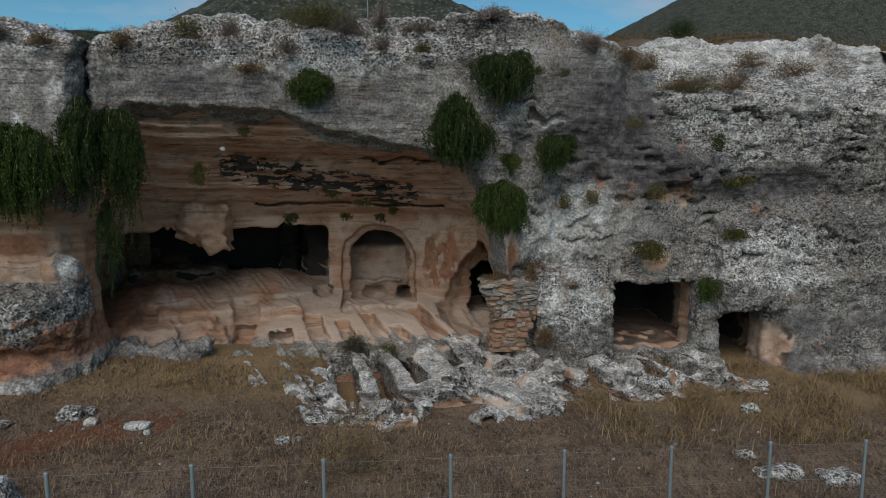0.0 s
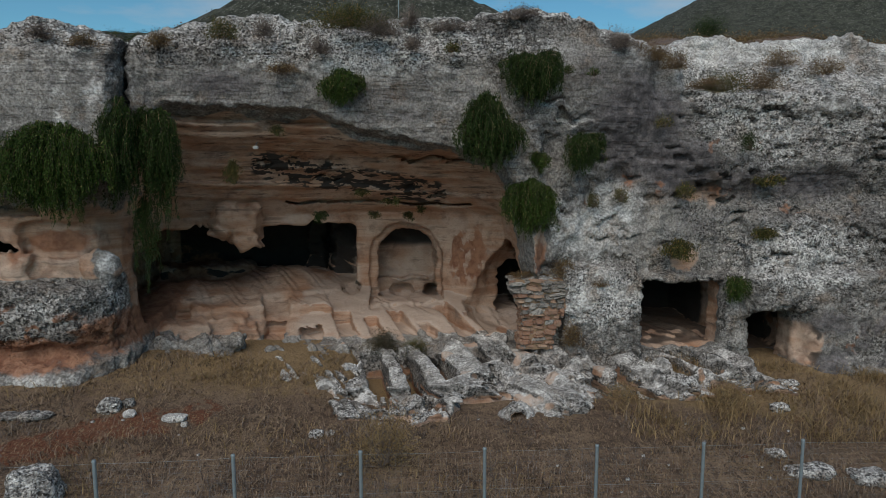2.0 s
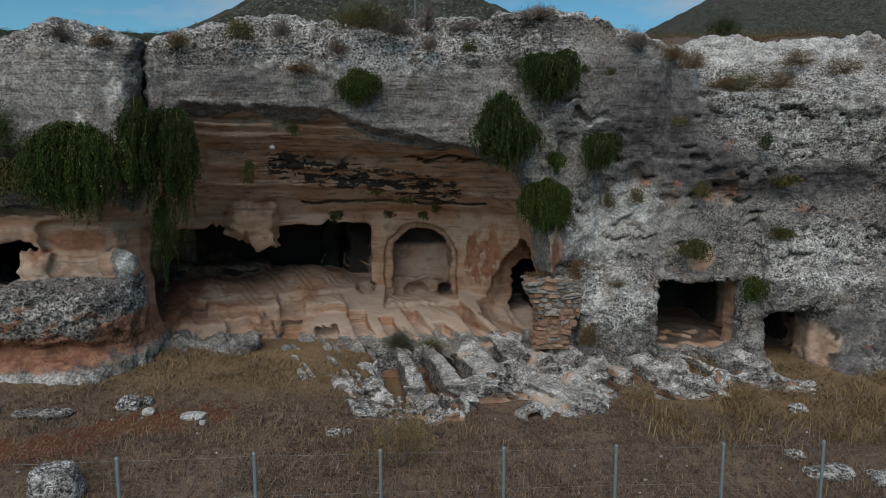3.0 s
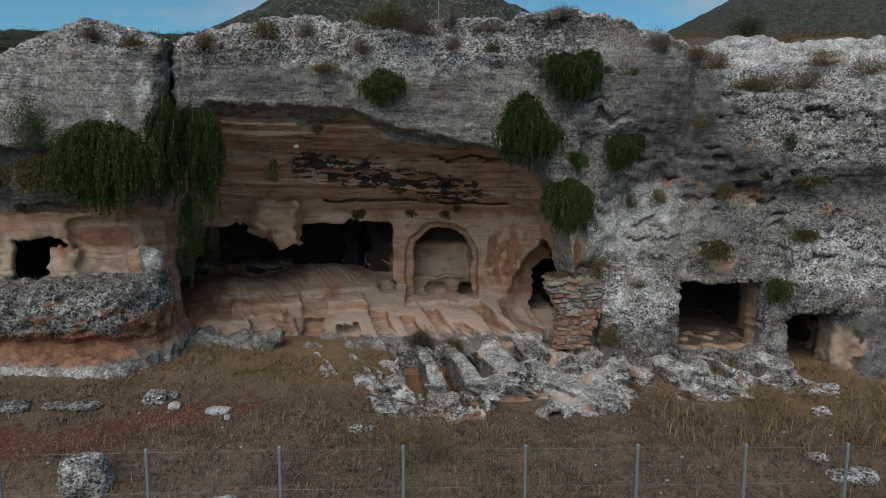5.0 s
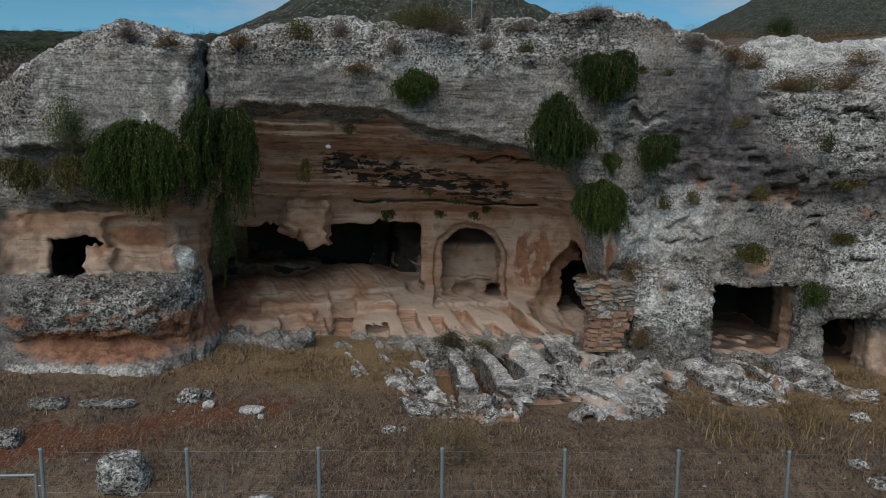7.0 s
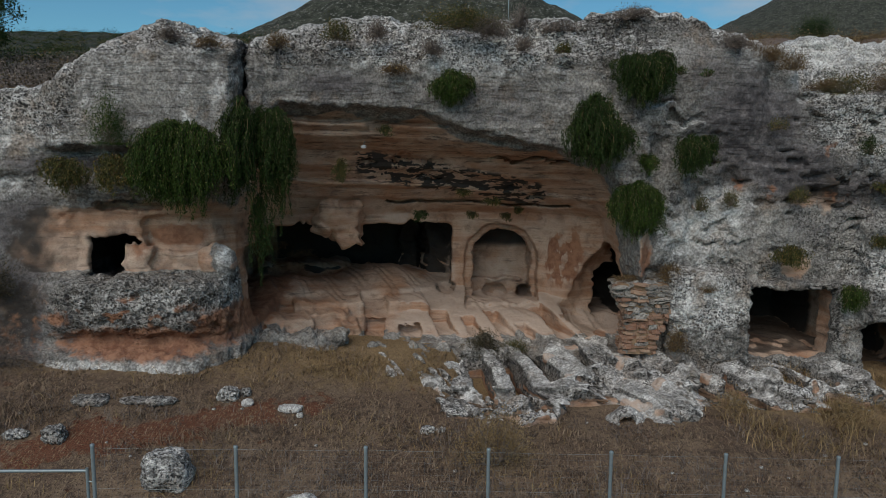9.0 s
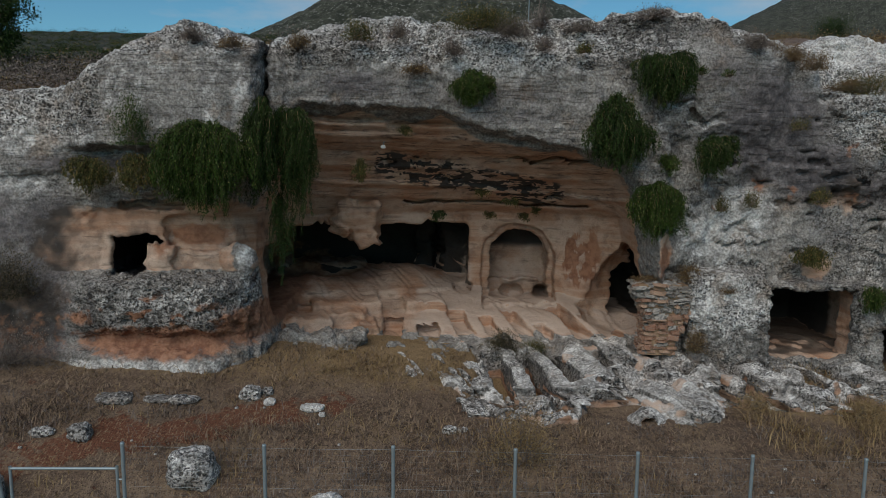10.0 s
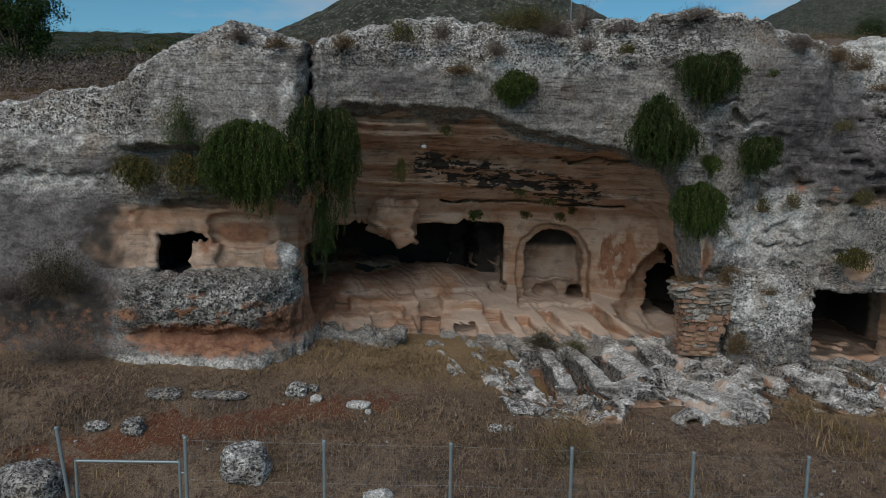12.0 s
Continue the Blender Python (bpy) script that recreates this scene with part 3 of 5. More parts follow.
# cut graves, sockets and steps in the sloping floor of the recess
for cx, w, y0, y1, z0, tn in ((-1.3, 0.30, 21.9, 23.9, 0.34, 12), (-0.25, 0.24, 21.2, 23.4, 0.36, 12), (0.7, 0.26, 20.9, 24.1, 0.34, 16), (1.6, 0.20, 20.9, 22.9, 0.2, 21), (2.45, 0.30, 20.9, 24.6, 0.2, 17), (3.5, 0.34, 20.9, 23.8, 0.22, 22)):
    cut("box", (cx - w, y0, z0), (cx + w, y1, z0 + 1.2), 0.06, r=0.05, turn=tn, worn=0.018)
for x0, y0, x1, y1, zt in ((-6.4, 23.0, -4.1, 25.2, 1.22), (-5.6, 22.3, -4.4, 23.6, 1.02), (-3.3, 23.6, -1.9, 25.2, 1.15), (-6.9, 21.6, -5.4, 22.9, 0.95), (-4.6, 21.9, -4.0, 23.0, 0.82), (-0.4, 24.6, 2.6, 25.6, 0.92)):
    add("box", (x0, y0, 0.0), (x1, y1, zt), 0.1, r=0.08, turn=9, worn=0.03)
cut("box", (-3.85, 21.4, 0.2), (-3.2, 23.4, 0.66), r=0.06)
cut("box", (-2.75, 21.4, 0.26), (-2.0, 23.2, 0.56), r=0.1)
cut("box", (-4.2, 19.9, -0.6), (-3.72, 21.8, 0.75), r=0.05)
# low broken walls before the recess
add("box", (-6.8, 20.7, -0.7), (-4.25, 21.5, 0.72), 0.2, r=0.08, turn=-3, worn=0.06)
add("box", (-6.2, 20.3, -0.7), (-4.3, 20.9, 0.4), 0.2, r=0.08, turn=4, worn=0.07)
add("box", (-4.6, 19.7, -0.7), (-3.4, 20.4, 0.12), r=0.14, turn=6)
add("box", (-3.6, 20.6, -0.7), (3.6, 21.3, 0.30), 0.2, r=0.2, worn=0.09)
# ridges and broken steps on the right-hand face
add("box", (9.4, 20.65, 5.3), (11.6, 21.4, 5.5), 0.2, r=0.08, worn=0.08)
add("box", (9.2, 20.7, 7.4), (14.5, 22.0, 7.9), 0.3, r=0.2)
cut("ball", (6.7, 20.1, 4.9), (7.5, 21.4, 5.8), 0.2)
cut("ball", (6.0, 20.2, 4.4), (6.35, 21.3, 5.2), 0.1)
cut("ball", (12.3, 19.6, 4.5), (15.5, 21.2, 5.6), 0.4)
add("box", (4.7, 20.6, 2.9), (5.3, 21.6, 5.4), 0.5, r=0.25)


# weathered hollows over the faces
pit_rng = np.random.RandomState(12)
for k in range(90):
    px = pit_rng.uniform(4.8, 16) if k < 90 else pit_rng.uniform(-14, 4)
    pz = pit_rng.uniform(2.6, 8.2) if k < 90 else pit_rng.uniform(7.7, 9.2)
    if -10.8 < px < -6.8 and pz > 6:
        continue
    py = float(front(np.array([px]), np.array([pz]))[0])
    a, c = pit_rng.uniform(0.08, 0.42), pit_rng.uniform(0.05, 0.16)
    cut("ball", (px - a, py - 0.3, pz - c), (px + a, py + pit_rng.uniform(0.15, 0.4), pz + c), 0.08, worn=0.05)
TX, TY = np.meshgrid(np.arange(-18.5, 18.6, 0.05), np.arange(17, 32.2, 0.05), indexing="ij")
TOP = np.stack((TX, TY, 0 * TX), -1).reshape(-1, 3)
TOP = (rim(TX) + 0.03 * (TY - 20)).astype(np.float32) + (0.30 * perlin(TOP * np.array((1.1, 0.8, 0), np.float32)) + 0.14 * perlin(TOP * np.array((3.1, 2.4, 0), np.float32))).reshape(TX.shape)


def cliff_field(p):
    x, y, z = p[:, 0], p[:, 1], p[:, 2]
    f = (sample(FRONT, x, z) - y) / sample(SLOPE, x, z)
    i = np.flatnonzero(z > 5.6)
    w = p[i]
    top = TOP[((w[:, 0] + 18.5) / 0.05).astype(int), ((w[:, 1] - 17) / 0.05).astype(int)]
    f[i] = smax(f[i], w[:, 2] - top, 0.3)
    return carve(f, p, SHAPES)


v, q = sdf_mesh(cliff_field, (-18, 17.3, -1.3), (18, 31.4, 11.2), 0.060)
inner = np.flatnonzero((v[:, 0] > -9.2) & (v[:, 0] < -0.4) & (v[:, 1] > 22.6) & (v[:, 2] < 4.4))
own = np.full(len(v), -1, np.int64)
own[inner] = np.arange(len(inner))
near_q = own[q]
rim_v = np.unique(near_q[(near_q < 0).any(1) & (near_q >= 0).any(1)])
near_q = near_q[(near_q >= 0).all(1)]
label_of = np.arange(1, len(inner) + 1)
label_of[rim_v[rim_v >= 0]] = 0
for turn_n in range(400):
    low = label_of[near_q].min(1)
    nxt = label_of.copy()
    for k in range(4):
        np.minimum.at(nxt, near_q[:, k], low)
    nxt = np.where(nxt > 0, np.minimum(nxt, nxt[np.maximum(nxt - 1, 0)]), 0)
    if (nxt == label_of).all():
        break
    label_of = nxt
crumb = np.zeros(len(v), bool)
crumb[inner[label_of > 0]] = True
q = q[~crumb[q].any(1)]
n = normals(v, q)
x, y, z = v.T
up = n[:, 2]


def blob(cx, cz, rx, rz):
    """A soft patch on the face, by its middle and half sizes."""
    return np.clip(1.25 - np.sqrt(((x - cx) / rx) ** 2 + ((z - cz) / rz) ** 2), 0, 1)


lip = np.interp(x, LIP_X, LIP_Z)
wob = 0.35 * fbm(v, 0.8, 2)
warm = sstep(0.0, 0.5, lip + wob - z) * sstep(-7.3, -7.0, x) * sstep(4.5, 4.2, x) * sstep(0.25, 0.6, z + wob) * sstep(20.3, 20.9, y)
warm = np.maximum(warm, sstep(22.0, 22.6, y) * sstep(6, 5, z))
warm = np.maximum(warm, 0.72 * sstep(2.72, 2.9, z) * sstep(5.2, 4.3, z + wob) * sstep(-6.7, -7.0, x) * sstep(-13.9, -11.9, x + 2.5 * wob))
warm = np.maximum(warm, 0.8 * sstep(20.0, 20.7, y) * sstep(-7.5, -7.2, x) * sstep(-6.3, -6.5, x) * sstep(5.5, 4.5, z))
warm = warm * (1 - sstep(21.7, 21.3, y) * sstep(1.05, 0.85, z) * sstep(-3.9, -4.3, x))
warm = np.maximum(warm, 0.9 * blob(10.0, 1.2, 0.7, 1.6) * sstep(20.6, 21.0, y))
warm = np.maximum(warm, sstep(20.75, 20.95, y) * sstep(7.45, 7.7, x) * sstep(10.9, 10.6, x) * sstep(2.5, 2.3, z))
warm = np.maximum(warm, 0.60 * sstep(-10.6, -12.8, x + 2.5 * wob) * sstep(0.4, 1.1, z + wob) * sstep(3.4, 2.2, z + 1.6 * wob))
warm = np.maximum(warm, 0.75 * np.maximum(blob(10.0, 5.0, 0.5, 0.9), 0.6 * blob(13.3, 0.6, 0.8, 0.7)))
warm = np.maximum(warm, np.maximum(blob(12.8, 0.3, 0.6, 0.9), blob(9.2, 2.9, 0.6, 0.5)))
warm = np.maximum(warm, np.maximum(blob(4.55, 3.4, 0.35, 0.9), blob(9.3, 5.0, 0.7, 0.5)) * 0.8)
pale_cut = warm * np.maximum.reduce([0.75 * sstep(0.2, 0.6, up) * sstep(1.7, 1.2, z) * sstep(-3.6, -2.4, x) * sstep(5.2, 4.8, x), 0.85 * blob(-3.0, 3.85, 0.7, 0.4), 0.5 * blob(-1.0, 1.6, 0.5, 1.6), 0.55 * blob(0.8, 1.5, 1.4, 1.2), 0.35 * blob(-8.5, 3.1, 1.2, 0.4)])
smooth_face = np.maximum(blob(-8.9, 7.6, 2.2, 1.5), blob(5.7, 8.8, 2.0, 1.3))
warm = warm * (1 - blob(-7.35, 3.5, 0.3, 0.9) * sstep(20.0, 19.7, y))
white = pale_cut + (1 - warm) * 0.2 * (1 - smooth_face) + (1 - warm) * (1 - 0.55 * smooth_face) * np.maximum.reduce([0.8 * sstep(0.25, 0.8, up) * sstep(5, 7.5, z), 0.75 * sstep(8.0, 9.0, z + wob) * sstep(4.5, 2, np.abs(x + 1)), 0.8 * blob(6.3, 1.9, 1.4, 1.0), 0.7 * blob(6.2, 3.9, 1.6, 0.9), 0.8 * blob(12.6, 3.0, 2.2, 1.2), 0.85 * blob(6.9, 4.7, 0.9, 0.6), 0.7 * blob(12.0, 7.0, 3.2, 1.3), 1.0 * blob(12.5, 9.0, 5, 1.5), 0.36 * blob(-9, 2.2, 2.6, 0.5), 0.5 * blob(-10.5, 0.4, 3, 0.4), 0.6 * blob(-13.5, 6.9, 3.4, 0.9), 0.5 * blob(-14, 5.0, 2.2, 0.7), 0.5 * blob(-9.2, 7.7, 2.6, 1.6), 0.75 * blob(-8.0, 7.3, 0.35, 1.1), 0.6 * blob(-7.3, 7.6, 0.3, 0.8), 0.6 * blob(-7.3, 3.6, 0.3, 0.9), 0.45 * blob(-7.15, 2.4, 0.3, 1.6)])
dark = np.maximum.reduce([0.95 * blob(7.6, 6.9, 2.1, 2.1), 0.9 * blob(9.0, 5.7, 1.7, 1.2), 0.5 * blob(6.3, 8.4, 1.6, 1.0), 0.4 * blob(-1.0, 7.7, 5.0, 0.7), 0.7 * blob(13.2, 5.2, 2.2, 0.8), 0.6 * blob(10.8, 5.2, 2.4, 0.9), 0.45 * blob(10.5, 5.9, 1.6, 0.5), 0.4 * blob(9.6, 3.9, 1.2, 0.7), 0.6 * blob(13.5, 1.0, 1.2, 0.6), 0.6 * blob(-4.4, 8.0, 2.0, 0.6), 0.45 * blob(0, 7.2, 3.0, 0.5)])
# darkness of the ceiling hollows painted in as black patches along the seam
seam = np.clip(1.3 - np.abs((z - 5.42 + 0.17 * (x + 2)) / 0.5), 0, 1) * sstep(-4.6, -3.6, x) * sstep(2.6, 1.4, x)
dark = np.maximum(dark, 1.3 * seam * sstep(-0.1, 0.1, fbm(v, (1.9, 1.9, 6.5), 4, 0.7, seed=3)))
# far-left wall: the shade it stands in is put into the dark mask
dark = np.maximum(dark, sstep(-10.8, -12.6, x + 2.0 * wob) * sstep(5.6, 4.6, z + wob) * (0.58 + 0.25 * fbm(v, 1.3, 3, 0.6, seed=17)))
dark = np.maximum(dark, 0.55 * sstep(12.6, 13.1, x) * sstep(1.7, 1.1, z + wob) * sstep(-0.15, 0.2, fbm(v, 1.6, 3, 0.6, seed=12)))
# shade inside cave, chambers and niche, painted as colour that darkens with depth
cave_shade = sstep(0.15, 0.7, y - np.interp(x, BACK_X, BACK_Y)) * sstep(-0.6, -0.9, x) * sstep(-8.6, -8.2, x) * sstep(4.2, 3.9, z) * (1 - 0.8 * sstep(0.25, 0.6, up) * sstep(2.2, 1.8, z))
cave_shade = np.maximum(cave_shade, 0.75 * sstep(22.2, 23.4, y) * sstep(6.8, 7.2, x) * sstep(3.4, 2.8, z) * (1 - 0.75 * sstep(0.4, 0.8, up)))
cave_shade = np.maximum(cave_shade, np.maximum(0.8 * sstep(25.0, 26.0, y) * sstep(3.2, 3.8, x) * sstep(4.2, 3.6, z), sstep(20.2, 20.6, y) * sstep(-9.6, -9.8, x)))
cave_shade = np.maximum(cave_shade, 0.33 * sstep(26.15, 26.5, y) * sstep(-0.4, -0.2, x) * sstep(2.3, 2.1, x))
cave_shade = np.maximum(cave_shade, 0.7 * sstep(26.9, 27.4, y) * sstep(2.0, 3.0, z + 0.5 * wob) * sstep(-0.4, -0.2, x) * sstep(2.3, 2.1, x))
# shade under the left-hand overhang, painted as a dark band
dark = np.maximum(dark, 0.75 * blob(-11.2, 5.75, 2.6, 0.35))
dark = np.maximum(dark, cave_shade)
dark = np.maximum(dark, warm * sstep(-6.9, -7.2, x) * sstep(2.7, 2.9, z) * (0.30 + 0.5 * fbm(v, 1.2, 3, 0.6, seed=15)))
# tomb chamber floor dimmed through its colour
dark = np.maximum(dark, 0.5 * sstep(20.9, 21.4, y) * sstep(7.4, 7.7, x) * sstep(0.4, 0.8, up) * sstep(1.0, 0.7, z))
red = np.maximum.reduce([0.95 * blob(-9.5, 1.05, 3.0, 0.55), 0.95 * blob(-7.3, 1.35, 1.0, 0.75), 0.6 * blob(-11.5, 1.7, 0.8, 0.4), 0.8 * blob(4.55, 3.1, 0.3, 0.8), 1.1 * blob(2.9, 2.5, 0.75, 1.25), 1.0 * blob(-8.7, 3.8, 1.1, 0.4), 0.6 * blob(-9.6, 3.4, 0.45, 0.5), 0.75 * blob(-11.6, 4.1, 0.6, 0.7) * sstep(-0.1, 0.3, fbm(v, 2.0, 3, 0.6, seed=26)), 0.55 * blob(7.35, 5.3, 0.4, 0.45), 0.55 * blob(8.3, 5.1, 0.3, 0.6), 0.55 * blob(9.9, 6.3, 0.4, 0.5), 0.55 * blob(6.1, 4.6, 0.3, 0.55), 0.55 * blob(10.2, 5.0, 0.8, 0.4), 0.55 * blob(12.6, 4.4, 0.9, 0.5), 0.55 * blob(11.6, 6.6, 0.5, 0.4), 0.75 * blob(13.6, 0.5, 2.0, 0.7) * sstep(-0.2, 0.25, fbm(v, 1.1, 3, 0.6, seed=13))])
red = red * np.where((x > 1.8) & (x < 4.2), 0.45 + 0.75 * sstep(-0.2, 0.25, fbm(v, (2.2, 2.2, 1.0), 4, 0.65, seed=24)), 1.0)
red = red * np.where(x > 5.0, sstep(-0.3, 0.2, fbm(v, 2.0, 3, 0.6, seed=14)), 1.0)
red = np.maximum(red, 0.42 * sstep(-10.8, -12.4, x + 2.0 * wob) * sstep(2.6, 1.2, z + wob))
red = np.maximum(red, 0.7 * blob(-9.6, 1.9, 3.2, 0.75) * sstep(0.0, 0.3, fbm(v, (1.2, 1.2, 1.8), 3, 0.6, seed=16)))
pit = fbm(v, (2.6, 2.6, 3.6), 3, 0.6)
fine = fbm(v, (7, 7, 9), 2, 0.6, seed=9)
layer = fbm(v, (0.45, 0.45, 4.5), 3, 0.55, seed=5)
rough = (1 - 0.75 * warm) * (1 - 0.8 * smooth_face) * (1 - 0.45 * np.clip(dark, 0, 1))
pitted = np.maximum.reduce([1.0 * sstep(8.1, 9.0, z + wob) * sstep(7.5, 6.5, x), 0.65 * sstep(8.6, 9.6, x) * sstep(1.4, 2.2, z) * sstep(9.4, 8.6, z), 0.7 * sstep(-10.2, -11.2, x) * sstep(6.2, 6.8, z), 0.7 * sstep(0.9, 1.4, z) * sstep(2.9, 2.7, z) * sstep(-6.6, -7.0, x), 0.5 * sstep(4.6, 5.2, x) * sstep(3.4, 2.8, z), 0.15 + 0 * x])
pitted = pitted * (1 - 0.85 * smooth_face) * (1 - 0.6 * np.clip(dark, 0, 1)) * (1 - 0.7 * warm)
hole = sstep(0.10, 0.34, fbm(v, (3.4, 3.4, 4.4), 3, 0.6, seed=21)) * sstep(-0.25, 0.15, fbm(v, 0.7, 2, seed=22))
v = v + n * (rough * (0.11 * fbm(v, 0.9, 2, seed=6) + 0.10 * pit + 0.06 * np.abs(fine) - 0.16 * hole * (0.25 + pitted)) + 0.05 * layer * (1 - 0.55 * warm) * (1 - 0.9 * sstep(0.2, 0.5, up)) * (1 - 0.8 * smooth_face) * np.clip(0.6 + fbm(v, 0.4, 2, seed=8), 0.1, 1.2) + 0.025 * fine * (1 - 0.4 * warm))[:, None]
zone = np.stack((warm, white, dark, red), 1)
wear = np.stack((pitted, 0 * pitted, 0 * pitted, 0 * pitted + 1), 1)
centre = v[q].mean(1)
fx, fy, fz = centre.T
mouth = np.interp(fx, BACK_X, BACK_Y)
CHAMBERS = (
    ("great_cave", (fx < -0.62) & (fx > -8.8) & (fy > mouth + 0.25) & (fz > 1.2) & (fz < 4.3) & (fy > 22.4), "deep cave chamber with its shade painted in, opening off the orange recess"),
    ("arched_niche", (fx > -0.5) & (fx < 2.25) & (fy > 26.75) & (fz < 3.8), "arched burial niche with a low bench and shelf"),
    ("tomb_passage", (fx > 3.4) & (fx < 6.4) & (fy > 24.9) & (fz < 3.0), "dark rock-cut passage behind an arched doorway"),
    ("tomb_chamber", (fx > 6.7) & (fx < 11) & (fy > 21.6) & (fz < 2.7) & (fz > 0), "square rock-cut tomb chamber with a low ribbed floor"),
    ("tomb_chamber", (fx >= 11) & (fx < 13.6) & (fy > 21.5) & (fz < 1.8), "small dark rock-cut tomb chamber"),
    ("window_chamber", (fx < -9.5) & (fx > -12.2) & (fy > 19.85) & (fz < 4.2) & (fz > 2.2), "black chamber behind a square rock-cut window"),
)


def sub_mesh(name, pick):
    """The faces of the rock that are picked, as an object of their own."""
    used = np.unique(q[pick])
    back_to = np.full(len(v), -1, np.int64)
    back_to[used] = np.arange(len(used))
    return masks(masks(mesh_from(name, v[used], back_to[q[pick]], ROCK), zone[used]), wear[used], "wear")


rest = np.ones(len(q), bool)
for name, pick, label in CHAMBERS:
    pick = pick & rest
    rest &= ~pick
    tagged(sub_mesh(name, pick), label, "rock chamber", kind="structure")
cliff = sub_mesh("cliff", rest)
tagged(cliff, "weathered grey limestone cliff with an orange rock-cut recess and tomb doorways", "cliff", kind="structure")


def wing(side):
    """The cliff goes on, plainer, past the stretch that is built in full."""
    xs = side * np.concatenate((np.arange(17.85, 24, 0.25), np.geomspace(24, 75, 30)))
    ss = np.linspace(0, 1, 70)
    X, T = np.meshgrid(xs, ss, indexing="ij")
    z0 = -1.6 + T * 1.12 * (rim(X) + 1.6)
    top = rim(X)
    yy = front(np.full(X.size, side * 17.9), np.minimum(z0, top).ravel()).reshape(X.shape) + np.clip(z0 - top, 0, 2) * 9 + 0.02 * (np.abs(X) - 17.9)
    w = np.stack((X, yy, np.minimum(z0, top)), -1).reshape(-1, 3)
    w = w + np.stack((0 * w[:, 0], -0.5 * fbm(w, 0.5, 3), 0.35 * fbm(w, 0.6, 3)), 1)
    i = np.arange(X.size).reshape(X.shape)
    quad = np.stack((i[:-1, :-1], i[1:, :-1], i[1:, 1:], i[:-1, 1:]), -1).reshape(-1, 4)
    ob = mesh_from("cliff_wing", w, quad, ROCK)
    masks(ob, np.tile(np.array((0.0, 0.35, 0.2, 0.0)), (len(w), 1)))
    return tagged(ob, "grey limestone cliff that runs on beyond the tombs", "cliff", kind="structure")


wing(-1)
wing(1)


# ---- ground, hillside and hills ----
def ground_z(x, y):
    p = np.stack((x, y, 0 * x), 1)
    zz = -0.02 - 0.045 * np.clip(x, -14, 14) + np.interp(y, (0, 8, 11.5, 13.2, 14.2, 15.2, 16.5, 18, 20), (-2.6, -1.9, -1.35, -1.0, -0.68, -0.4, -0.15, 0, 0.2)) - 0.22 * np.exp(-((x - 0.3) / 3) ** 2 - ((y - 17.6) / 1.6) ** 2)
    zz = zz - 0.65 * sstep(-1.1, -0.5, x) * sstep(8.0, 7.2, x) * sstep(17.6, 18.2, y) * sstep(21.3, 20.8, y)
    return zz + 0.10 * fbm(p, 0.35, 3) + 0.03 * fbm(p, 2.2, 2, seed=4)


near_x = np.concatenate((-np.geomspace(900, 17, 24), np.arange(-16.9, 16.95, 0.11), np.geomspace(17, 900, 24)))
near_y = np.concatenate((-np.geomspace(900, 2, 22), np.arange(-1.5, 8, 0.5), np.arange(8, 22.1, 0.11)))
ground = grid_mesh("ground", near_x, near_y, ground_z, EARTH)
co = np.zeros((len(ground.data.vertices), 3), np.float32)
ground.data.vertices.foreach_get("co", co.ravel())
gp = co * (1, 1, 0)
path_d = np.abs((co[:, 1] - 15.2) - 0.42 * (co[:, 0] + 8)) / 1.1
bare = sstep(1.0, 0.2, path_d) * sstep(-13, -10, co[:, 0]) * sstep(-3, -5, co[:, 0]) * (0.65 + 1.0 * fbm(gp, 0.9, 3, seed=5)) + 0.35 * sstep(0.15, 0.45, fbm(gp, 0.7, 3, seed=2))
straw = sstep(16.0, 18.5, co[:, 1]) * 0.55 + 0.45 * sstep(19.0, 19.8, co[:, 1]) + 0.3 * sstep(5, 9, co[:, 0])
masks(ground, np.stack((bare, straw, 0 * bare, 0 * bare + 1), 1))
tagged(ground, "dry brown earth with straw-coloured grass and red bare patches", "ground", kind="structure")


def hill_z(x, y):
    p = np.stack((x, y, 0 * x), 1)
    az = np.degrees(np.arctan2(x, y))
    rise = np.interp(az, (-60, -9, -4, 4, 10, 60), (0.178, 0.172, 0.16, 0.13, 0.10, 0.10))
    zz = rim(x) - 0.35 + rise * np.clip(y - 23, 0, 190)
    zz = zz + 0.6 * sstep(22.5, 27, y) * sstep(5.5, 9, x)
    zz = zz - 0.12 * np.clip(y - 220, 0, 200)
    zz = np.maximum(zz, 99.5 - np.sqrt((0.5 * np.hypot(x + 5, (y - 330) * 2.5)) ** 2 + 80))
    zz = np.maximum(zz, 345 - np.sqrt((0.52 * np.hypot(x - 690, (y - 900) * 2.0)) ** 2 + 900))
    return zz + np.clip((y - 24) / 60, 0, 1) * (0.9 * fbm(p, 0.12, 2) + 0.5 * fbm(p, 0.5, 2)) * np.clip(y / 150, 0.3, 3)


hx = np.tan(np.radians(np.linspace(-62, 62, 330)))
hy = np.geomspace(25.0, 1900, 230)
U, V = np.meshgrid(hx, hy, indexing="ij")
vv = np.stack((U * (V + 6), V, 0 * U), -1).reshape(-1, 3)
vv[:, 2] = hill_z(vv[:, 0], vv[:, 1])
ii = np.arange(U.size).reshape(U.shape)
hillside = mesh_from("hillside", vv, np.stack((ii[:-1, :-1], ii[1:, :-1], ii[1:, 1:], ii[:-1, 1:]), -1).reshape(-1, 4), SCRUB)
dry = sstep(70, 32, vv[:, 1])
grey = 0.35 * sstep(200, 300, vv[:, 1])
masks(hillside, np.stack((dry, grey, 0 * dry, 0 * dry + 1), 1))
